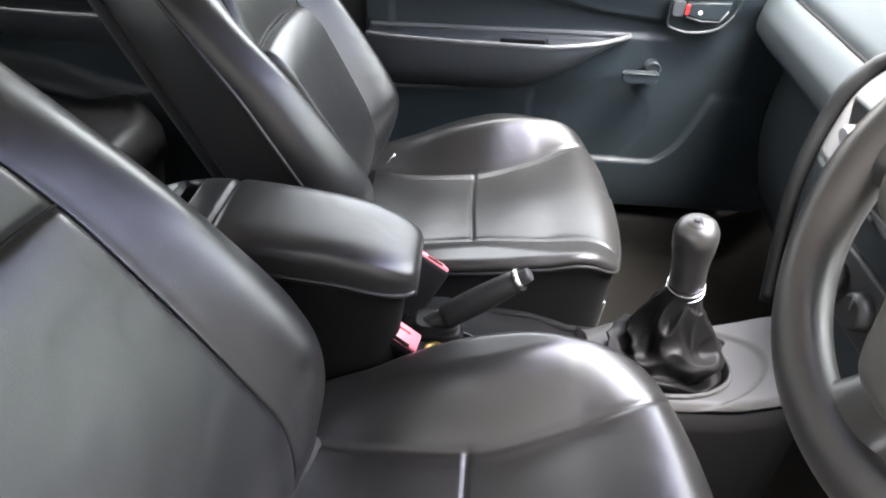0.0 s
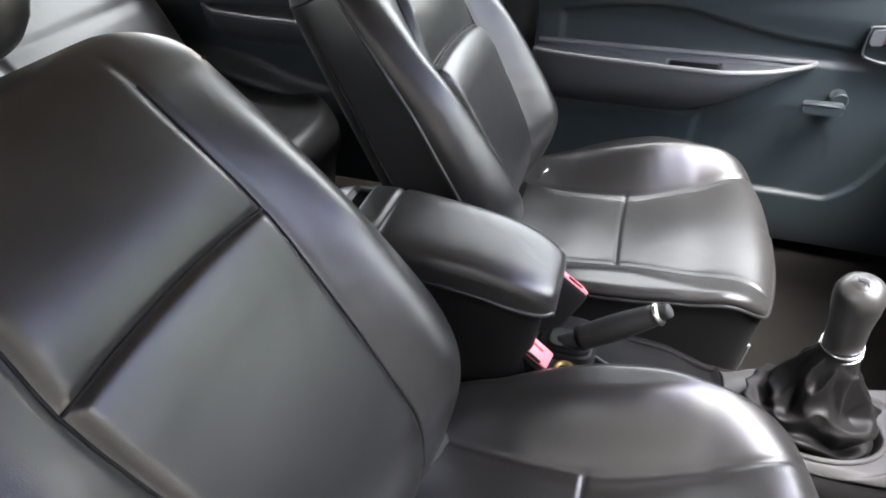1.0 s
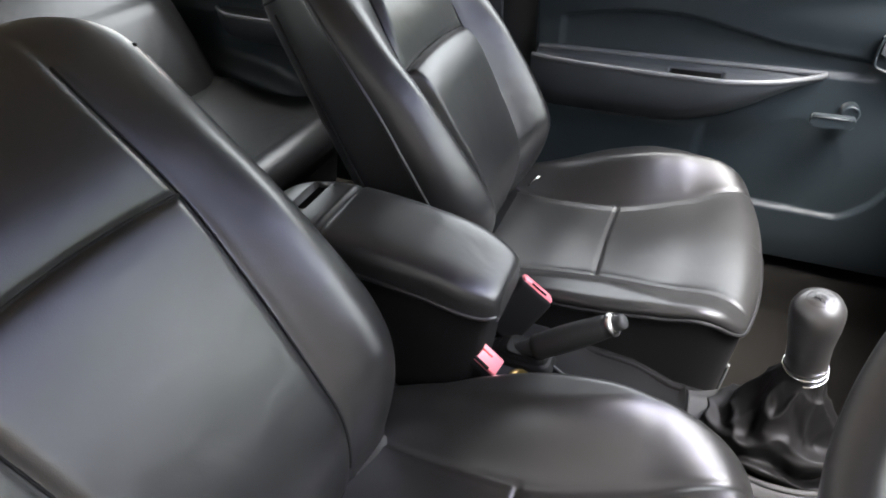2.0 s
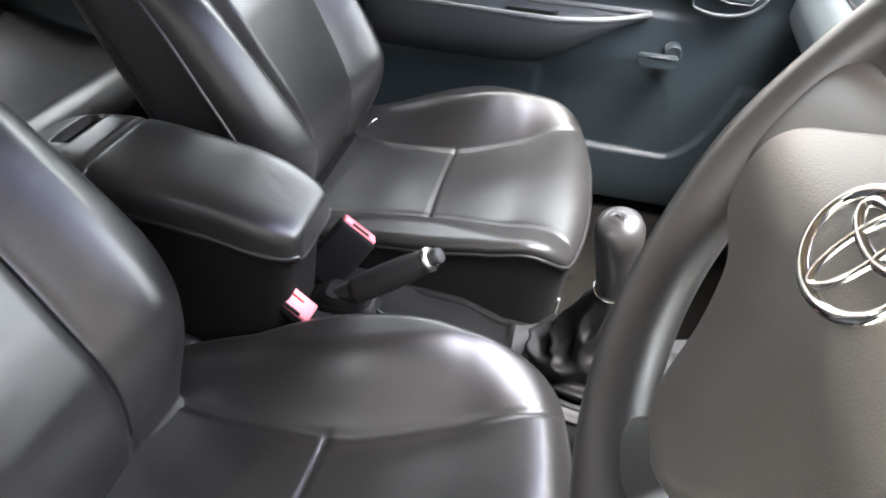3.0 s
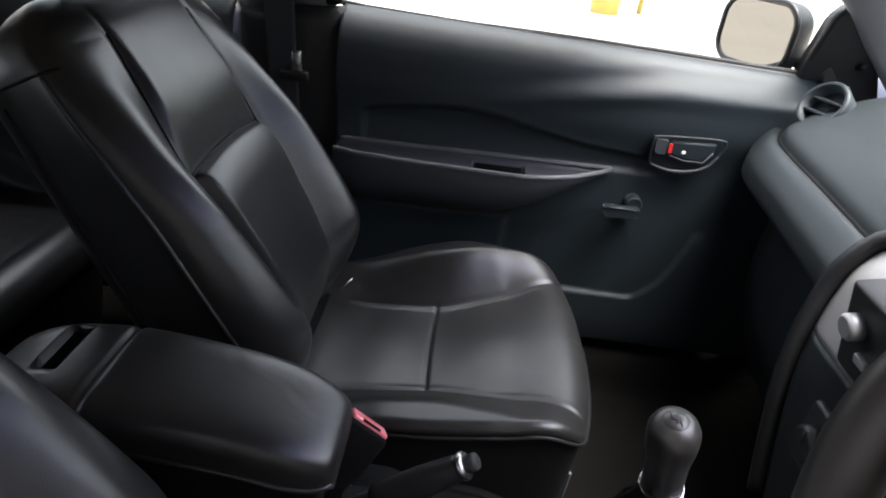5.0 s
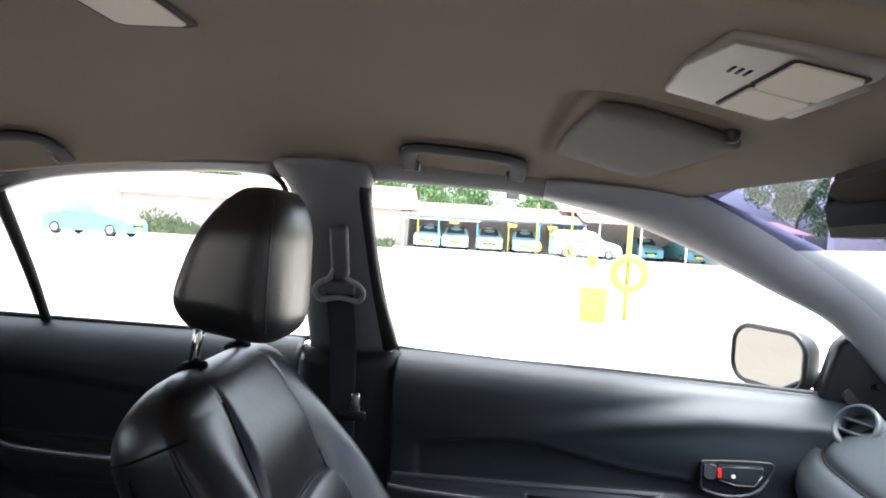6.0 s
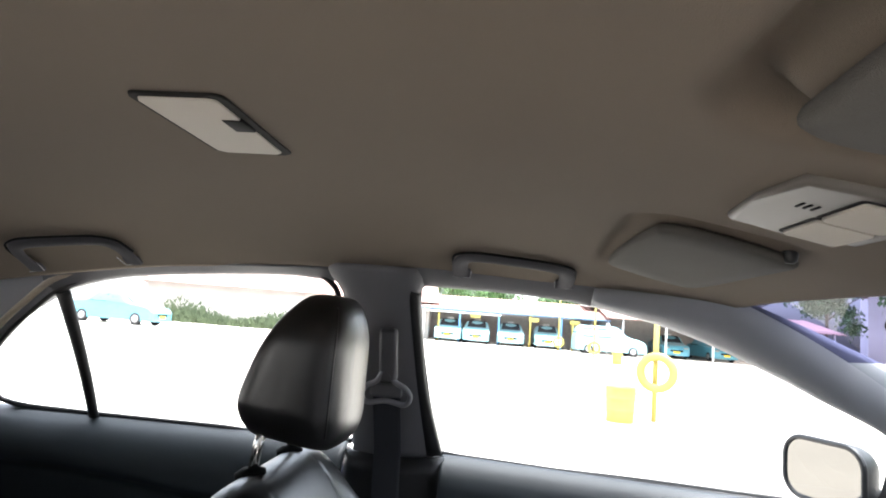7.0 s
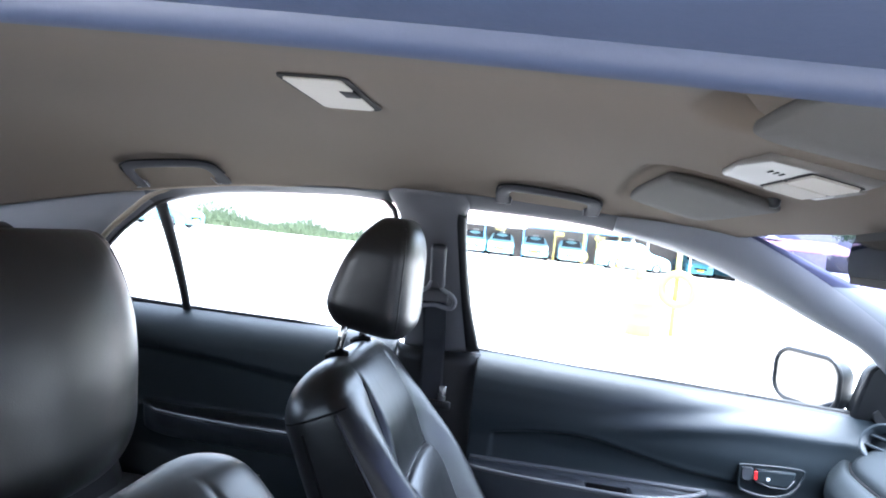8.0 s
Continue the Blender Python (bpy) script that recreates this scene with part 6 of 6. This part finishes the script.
def tyre_post(at, h, turn, tz, R, label, lean=0.0):
    s = thing("tyre_post", label, "bollard", at, group="tyre posts")
    part("pole", tube([(0, 0, 0), (lean * h * 0.5, 0, h * 0.5), (lean * h, 0, h)], 0.038, 14), YELLOW, s, "yellow painted pole")
    me = bmesh.new()
    M = Matrix.Translation((lean * tz, -0.10, tz)) @ Matrix.Rotation(radians(turn), 4, "Z") @ Matrix.Rotation(radians(90), 4, "X")
    n = 40
    prof = [(R - 0.115, -0.05), (R - 0.115, 0.05), (R - 0.085, 0.078), (R - 0.025, 0.076), (R, 0.05), (R, -0.05), (R - 0.025, -0.076), (R - 0.085, -0.078)]
    rings = [[me.verts.new(M @ Vector((r * math.cos(2 * math.pi * k / n), r * math.sin(2 * math.pi * k / n), h2))) for k in range(n)] for r, h2 in prof]
    for i in range(len(prof)):
        a, b = rings[i], rings[(i + 1) % len(prof)]
        for k in range(n):
            me.faces.new((a[k], a[(k + 1) % n], b[(k + 1) % n], b[k]))
    part("tyre", me, YELLOW, s, "yellow painted old tyre")
    part("base", lathe([(0.10, 0), (0.09, 0.02), (0.045, 0.03)], Matrix.Identity(4), 20), CONCRETE, s)


tyre_post((2.245, 8.86, 0.0), 1.75, -22, 0.735, 0.285, "tall yellow pole with a hanging yellow tyre")
tyre_post((3.95, 26.0, 0.0), 2.9, -20, 0.62, 0.28, "yellow pole and tyre further off in the yard")
tyre_post((3.2, 33.5, 0.0), 3.0, -10, 0.60, 0.30, "yellow pole with a tyre near the shed")
drum((4.95, 26.2, 0.0))


def parked_car(at, turn, label, paint, van=False, detail=True):
    """A small saloon or van, nose along its own +x."""
    s = thing("parked_car", label, "car", at, group="cars in the yard")
    s.rotation_euler = (0, 0, radians(turn))
    L, W, H = (4.15, 1.66, 1.68) if van else (4.25, 1.68, 1.45)
    x0, x1 = -L / 2, L / 2
    if van:
        TOP = [(x0, 0.95), (x0 + 0.08, 1.45), (x0 + 0.35, 1.66), (x0 + 2.4, 1.68), (x0 + 3.05, 1.15), (x1 - 0.25, 0.92), (x1, 0.60)]
        BELT = [(x0, 0.95), (x0 + 3.05, 0.93), (x1 - 0.2, 0.85), (x1, 0.58)]
    else:
        TOP = [(x0, 0.85), (x0 + 0.25, 1.00), (x0 + 0.75, 1.06), (x0 + 1.35, 1.43), (x0 + 2.35, 1.45), (x0 + 3.15, 1.00), (x1 - 0.3, 0.82), (x1, 0.58)]
        BELT = [(x0, 0.84), (x0 + 0.6, 0.95), (x0 + 3.1, 0.92), (x1 - 0.25, 0.80), (x1, 0.56)]

    def shape(u, v):
        x = x0 + L * v
        endr = min(1, min(v, 1 - v) / 0.05)
        k = (1 - (1 - endr) ** 2) ** 0.5
        zt, zb = lerp_table(TOP, x), lerp_table(BELT, x)
        a = 2 * math.pi * u
        c, sn = math.cos(a), math.sin(a)
        w = W / 2 * (0.86 + 0.14 * k)
        zm = 0.22
        if sn >= 0:
            t = sn
            z = zm + (zb - zm) * min(1, t / 0.55) if t < 0.55 else zb + (zt - zb) * ((t - 0.55) / 0.45)
            y = w * (1 if t < 0.55 else 1 - 0.26 * ((t - 0.55) / 0.45) ** 1.3) * (1 if c > 0 else -1)
            if t > 0.93:
                y *= max(0, 1 - ((t - 0.93) / 0.07) ** 2.2) * 0.999
        else:
            z, y = zm - 0.02 * abs(sn), w * spow(c, 0.2)
        return Vector((x, y, z))
    nn = 64
    part("body", grid(shape, nn, 44, close_u=True, cap=True), paint, s, "painted body shell")
    g0, g1 = (x0 + 0.35, x0 + 2.95) if van else (x0 + 0.95, x0 + 2.95)
    for sd in (1, -1):
        for k in range(3 if van else 2):
            a0 = g0 + (g1 - g0) * k / (3 if van else 2) + 0.04
            a1 = g0 + (g1 - g0) * (k + 1) / (3 if van else 2) - 0.04
            bm = bmesh.new()
            ring = []
            for x, f in ((a0, 0.06), (a1, 0.06), (a1, 0.80), (a0, 0.80)):
                zt, zb = lerp_table(TOP, x), lerp_table(BELT, x)
                ring.append(bm.verts.new((x, sd * (W / 2 * (1 - 0.26 * f ** 1.3) + 0.006), zb + (zt - zb) * f)))
            bm.faces.new(ring)
            part("side_window", bm, CARGLASS, s, "dark side window", smooth=False)
    fx = [(x0 + 3.02, 0.06), (x0 + 2.45, 0.92)] if van else [(x0 + 3.12, 0.10), (x0 + 2.42, 0.92)]
    rx = [(x0 + 0.03, 0.1), (x0 + 0.20, 0.85)] if van else [(x0 + 0.78, 0.12), (x0 + 1.30, 0.92)]
    for (xa, fa), (xb, fb), nm in ((fx[0], fx[1], "windscreen"), (rx[0], rx[1], "rear_window")):
        bm = bmesh.new()
        za, zb = lerp_table(TOP, xa) + 0.012, lerp_table(TOP, xb) + 0.008
        bm.faces.new([bm.verts.new(p) for p in ((xa, -0.62, za), (xa, 0.62, za), (xb, 0.52, zb), (xb, -0.52, zb))])
        part(nm, bm, CARGLASS, s, "dark glass", smooth=False)
    for wx in (x0 + 0.75, x1 - 0.82):
        for sd in (1, -1):
            M = Matrix.Translation((wx, sd * (W / 2 - 0.09), 0.29)) @ Matrix.Rotation(radians(90), 4, "X")
            tw = part("wheel", lathe([(0.10, -0.10), (0.26, -0.10), (0.29, -0.06), (0.29, 0.06), (0.26, 0.10), (0.10, 0.10)], M, 24), MATRUB, s, "black tyre")
            part("rim", lathe([(0.02, -0.105), (0.17, -0.108), (0.18, -0.09), (0.18, 0.09), (0.17, 0.108), (0.02, 0.105)], M, 18), SILVER, tw, "silver rim")
    for sd in (1, -1):
        part("headlight", box((x1 - 0.13, sd * 0.60, 0.66), (0.14, 0.30, 0.14), 0.04), LENS, s, "clear headlight")
        part("tail_light", box((x0 + 0.06, sd * 0.66, 0.86), (0.10, 0.22, 0.16), 0.03), RED, s, "red tail light")
    part("grille", box((x1 - 0.02, 0, 0.50), (0.06, 0.8, 0.12), 0.02), BLACK, s, "black grille")
    part("number_plate", box((x1 + 0.005, 0, 0.40), (0.03, 0.42, 0.13), 0.005), PLATE, s, "plain yellow plate")
    part("roof_sign", box(((x0 + 2.0), 0, lerp_table(TOP, x0 + 2.0) + 0.06), (0.18, 0.42, 0.12), 0.03), WHITEP, s, "white roof sign")
    return s


def sheds():
    s = thing("open_shed", "long open car shed with a rusty tile roof", "shed", (0, 42, 0))
    s_inv = Matrix.Translation((0, 42, 0)).inverted()
    obs = []
    # sloping roof of corrugated sheets
    def roof(u, v):
        x = -5.2 + 12.2 * u
        return Vector((x, 39.2 + 5.5 * v, 2.10 + 1.05 * v + 0.03 * math.sin(x * 24)))
    obs.append(part("roof", solid_sheet(roof, 240, 6, (0, 0, -0.04)), RUST, s, "rusty corrugated roof"))
    obs.append(part("back_wall", box((1.0, 45.0, 1.4), (12.4, 0.15, 2.8), 0.01), SHADEWALL, s, "dark back wall"))
    for x in (-5.1, 7.0):
        obs.append(part("end_wall", box((x, 43.0, 1.2), (0.12, 4.0, 2.4), 0.01), SHADEWALL, s))
    posts = [(-4.85, "w"), (-3.9, "y"), (-2.55, "b"), (-0.05, "b"), (1.95, "y"), (3.9, "b"), (4.6, "y"), (6.8, "w")]
    for x, c in posts:
        obs.append(part("post", tube([(x, 39.3, 0), (x, 39.3, 2.12)], 0.055, 8), {"w": WHITEP, "y": YELLOW, "b": BLUEPOST}[c], s, "painted shed post"))
    obs.append(part("eave_beam", box((0.9, 39.25, 2.06), (12.0, 0.09, 0.12), 0.01), BLUEPOST, s, "blue eave beam"))
    obs.append(part("eave_beam", box((-2.4, 39.18, 1.88), (5.0, 0.06, 0.07), 0.01), WHITEP, s, "white eave rail"))
    for x in (-1.55, 2.15, 4.7):
        obs.append(part("sign_board", box((x, 39.12, 1.74), (0.62, 0.04, 0.24), 0.005), YELLOW, s, "small yellow sign board"))
    for o in obs:
        o.matrix_parent_inverse = s_inv
    # second, lower shed to the front end
    t = thing("second_shed", "lower car shed with a pale flat roof", "shed", (12, 42, 0))
    tinv = Matrix.Translation((12, 42, 0)).inverted()
    obs = [part("roof", solid_sheet(lambda u, v: Vector((6.6 + 14 * u, 38.6 + 5 * v, 2.25 + 0.9 * v + 0.02 * math.sin(u * 200))), 160, 4, (0, 0, -0.05)), RUST, t, "rusty roof")]
    obs.append(part("upper_roof", solid_sheet(lambda u, v: Vector((5.6 + 11 * u, 42 + 4 * v, 3.0 + 0.75 * v)), 20, 4, (0, 0, -0.06)), WALLP, t, "pale upper roof"))
    obs.append(part("back_wall", box((13.5, 44.5, 1.5), (14.0, 0.15, 3.0), 0.01), SHADEWALL, t))
    for x in (7.6, 10.2, 13.0, 16.0, 20.0):
        obs.append(part("post", tube([(x, 38.8, 0), (x, 38.8, 2.25)], 0.06, 8), WHITEP, t, "pale shed post"))
    for o in obs:
        o.matrix_parent_inverse = tinv


sheds()
for k, (x, y, lb) in enumerate(((-3.25, 40.9, "pale blue saloon parked nose out in the shed"), (-1.45, 41.0, "pale blue saloon with white roof sign in the shed"), (0.75, 41.0, "pale blue car parked tail in under the roof"), (3.1, 41.2, "pale blue car beside the yellow shed post"))):
    parked_car((x, y, 0), -90, lb, TEAL)
parked_car((6.55, 37.6, 0), 3, "light blue van parked across the shed", TEAL, van=True)
parked_car((11.3, 42.5, 0), -90, "blue car parked in the second shed", BLUEPAINT)
parked_car((14.2, 43.0, 0), -80, "teal blue car parked beside the far posts", BLUEPAINT)
parked_car((-17.7, 27.2, 0), -3, "light blue car parked before a white wall", BLUEPAINT)
parked_car((-6.2, 43.5, 0), -70, "pale blue car with a yellow sign beside the shed", TEAL)
parked_car((24.0, 30.0, 0), -100, "pale blue car far along the yard", TEAL)


def building(name, at, size, roof_h, wall, roof, label, windows=(), turn=0):
    s = thing(name, label, "building", at)
    s.rotation_euler = (0, 0, radians(turn))
    w, d, h = size
    part("wall", box((0, 0, h / 2), (w, d, h), 0.02), wall, s, "plastered wall")
    bm = bmesh.new()
    o = 0.6
    pts = [(-w / 2 - o, -d / 2 - o, h - 0.05), (w / 2 + o, -d / 2 - o, h - 0.05), (w / 2 + o, d / 2 + o, h - 0.05), (-w / 2 - o, d / 2 + o, h - 0.05), (-w / 2 - o, 0, h + roof_h), (w / 2 + o, 0, h + roof_h)]
    v = [bm.verts.new(p) for p in pts]
    for f in ((0, 1, 5, 4), (2, 3, 4, 5), (1, 2, 5), (3, 0, 4), (0, 3, 2, 1)):
        bm.faces.new([v[i] for i in f])
    part("roof", bm, roof, s, "pitched roof", smooth=False)
    for x, z, ww, hh in windows:
        fr = part("window", box((x, -d / 2 - 0.03, z), (ww, 0.10, hh), 0.01), WHITEP, s, "framed window")
        part("pane", box((x, -d / 2 - 0.09, z), (ww - 0.16, 0.03, hh - 0.16), 0.005), CARGLASS, fr, "dark pane")


building("white_house", (7.5, 72, 0), (13.5, 10, 7.6), 2.2, WHITEP, RUST, "white two storey house behind the sheds", [(-4, 5.6, 1.6, 1.4), (0, 5.6, 1.6, 1.4), (4, 5.6, 1.6, 1.4), (-2, 2.6, 1.6, 1.4)])
building("wall_house", (-17.0, 41, 0), (24, 6, 2.45), 1.6, WALLP, RUST, "old pale house with a rusty roof by the yard", turn=12)
def ruined_wall():
    """A whitewashed yard wall with a broken top edge of bare brick."""
    s = thing("ruined_wall", "whitewashed yard wall with a broken brick top", "wall", (-28, 33, 0))
    inv = Matrix.Translation((-28, 33, 0)).inverted()
    rnd = random.Random(11)
    top = [(-38.0, 4.2)]
    while top[-1][0] < -20.5:
        x = top[-1][0] + rnd.uniform(0.25, 0.6)
        top.append((x, 2.25 + 1.5 * step(-20.2, -23.5, x) + rnd.uniform(-0.25, 0.25)))
    top[-1] = (-20.2, 2.2)
    M = Matrix.Translation((0, 33.2, 0)) @ Matrix.Rotation(radians(90), 4, "X")
    obs = [part("wall", plate([(-38.0, 0.0)] + [(x, min(2.75, z - 0.12)) for x, z in top] + [(-20.2, 0.0)], 0.22, M, 0.0), WHITEP, s, "whitewashed wall face", smooth=False)]
    bm = bmesh.new()
    for (xa, za), (xb, zb) in zip(top, top[1:]):
        box(((xa + xb) / 2, 33.09, (min(2.75, za - 0.12) + za) / 2), (xb - xa, 0.16, max(0.12, za - min(2.75, za - 0.12))), 0, bm=bm)
    obs.append(part("broken_top", bm, BRICKW, s, "bare broken brick courses", smooth=False))
    for o in obs:
        o.matrix_parent_inverse = inv


ruined_wall()
building("brick_house", (-44, 40, 0), (9, 6, 4.6), 1.6, BRICKW, RUST, "ruined brick house with a patched wall", [(0, 2.6, 1.4, 1.4)], turn=14)
building("corner_house", (34, 48, 0), (12, 10, 6.0), 2.0, WALLP, RUST, "pale house beyond the yard's front end", [(-3, 4, 1.6, 1.4), (1, 4, 1.6, 1.4)], turn=-30)
building("apartment_tower", (98, 142, 0), (34, 20, 52), 1.0, TOWER, TOWER, "tall pale apartment tower far beyond the yard", [(-15 + 4.2 * i, 17 + 4.4 * j, 2.6, 2.6) for i in range(8) for j in range(8)], turn=-25)
building("low_house", (-9.5, 47, 0), (5.5, 5, 2.0), 1.0, WALLP, RUST, "low shack with a rusty roof beside the shed")


def tree(at, h, r, label, n=2600, seed=1, low=0.62):
    rnd = random.Random(seed)
    s = thing("tree", label, "tree", at, group="trees behind the sheds")
    bm = tube(smooth_path([(0, 0, 0), (0.15, 0.05, h * 0.3), (0.05, -0.1, h * 0.55), (0.1, 0, h * 0.8)], 4), lambda t: 0.22 * (1 - 0.8 * t), 8)
    limbs = []
    for k in range(7):
        a, z = rnd.uniform(0, 6.28), h * rnd.uniform(0.35, 0.65)
        e = Vector((math.cos(a) * r * 0.75, math.sin(a) * r * 0.75, z + h * rnd.uniform(0.1, 0.3)))
        limbs.append(e)
        tube([(0.1, 0, z), (e.x * 0.5, e.y * 0.5, (z + e.z) / 2 + 0.2), e], lambda t: 0.09 * (1 - 0.7 * t), 6, bm=bm)
    part("trunk", bm, BARK, s, "brown trunk with limbs")
    verts, faces = [], []
    clumps = [Vector((rnd.gauss(0, r * 0.45), rnd.gauss(0, r * 0.45), h * low + rnd.gauss(0, h * 0.16))) for _ in range(26)] + limbs
    for _ in range(n):
        c = rnd.choice(clumps) + Vector((rnd.gauss(0, 0.42), rnd.gauss(0, 0.42), rnd.gauss(0, 0.36)))
        q = Euler((rnd.uniform(0, 6.28), rnd.uniform(0, 6.28), rnd.uniform(0, 6.28))).to_matrix()
        z = rnd.uniform(0.10, 0.24)
        i = len(verts)
        for p in ((-z, 0, 0), (0, -z * 0.5, 0.02), (z, 0, 0), (0, z * 0.5, 0.02)):
            verts.append(c + q @ Vector(p))
        faces.append((i, i + 1, i + 2, i + 3))
    me = bpy.data.meshes.new("crown")
    me.from_pydata(verts, [], faces)
    me.materials.append(LEAF)
    ob = new("crown", me)
    ob.parent = s
    ob["label"] = "loose green leafy crown"


# the last five trees are added, mostly unseen, to block low sky ahead
for k, (x, y, h, r) in enumerate(((-9.0, 52, 6.0, 2.6), (-4.6, 54, 7.6, 3.2), (-1.0, 58, 6.5, 2.4), (5.0, 50, 4.9, 2.0), (11.5, 52, 5.8, 2.4), (15.5, 54, 5.5, 2.4), (30, 40, 8.0, 3.2), (-20, 44, 6.5, 2.6), (38, 34, 9.0, 3.6), (29, 58, 10.5, 4.6), (36, 50, 9.5, 4.0), (18, 18, 9.2, 4.0), (16.5, 10.5, 8.4, 3.8), (15.5, 3.5, 8.0, 3.8), (16, -3.5, 8.4, 3.8), (22, 30, 9.5, 4.2))):
    tree((x, y, 0), h, r, "leafy green tree behind the yard" if k < 11 else "dense green tree added to screen the sky ahead", n=9000 if k > 8 else 2600, seed=k + 3, low=0.62 if k < 11 else 0.48)


def hedge():
    rnd = random.Random(5)
    verts, faces = [], []
    for _ in range(9000):
        u = rnd.random()
        x = -20 + 15 * u
        y = 35.4 + rnd.gauss(0, 0.6)
        z = abs(rnd.gauss(0, 0.26)) * (0.8 + 0.4 * math.sin(x * 1.3) + 0.9 * step(-17.0, -19.6, x))
        s = rnd.uniform(0.05, 0.16)
        a = rnd.uniform(0, 6.28)
        i = len(verts)
        d = Vector((math.cos(a), math.sin(a), rnd.uniform(-0.6, 0.6))) * s
        verts += [Vector((x, y, z)) - d * 0.6, Vector((x, y, z)) + d * 0.6, Vector((x, y, z + s * 2.2)) + d * 1.4]
        faces.append((i, i + 1, i + 2))
    me = bpy.data.meshes.new("weeds")
    me.from_pydata(verts, [], faces)
    me.materials.append(GRASS)
    tagged(new("weeds", me), "green weeds along the old wall", "weeds", kind="stuff")


hedge()


# unseen wall added behind the viewer to cut light through the driver doorway
tagged(part("light_block_wall", box((5.6, -1.72, 1.2), (12.6, 0.2, 2.4), 0.02), BLOCKWALL), "unseen grey wall added behind the car to block light", "wall", kind="structure")
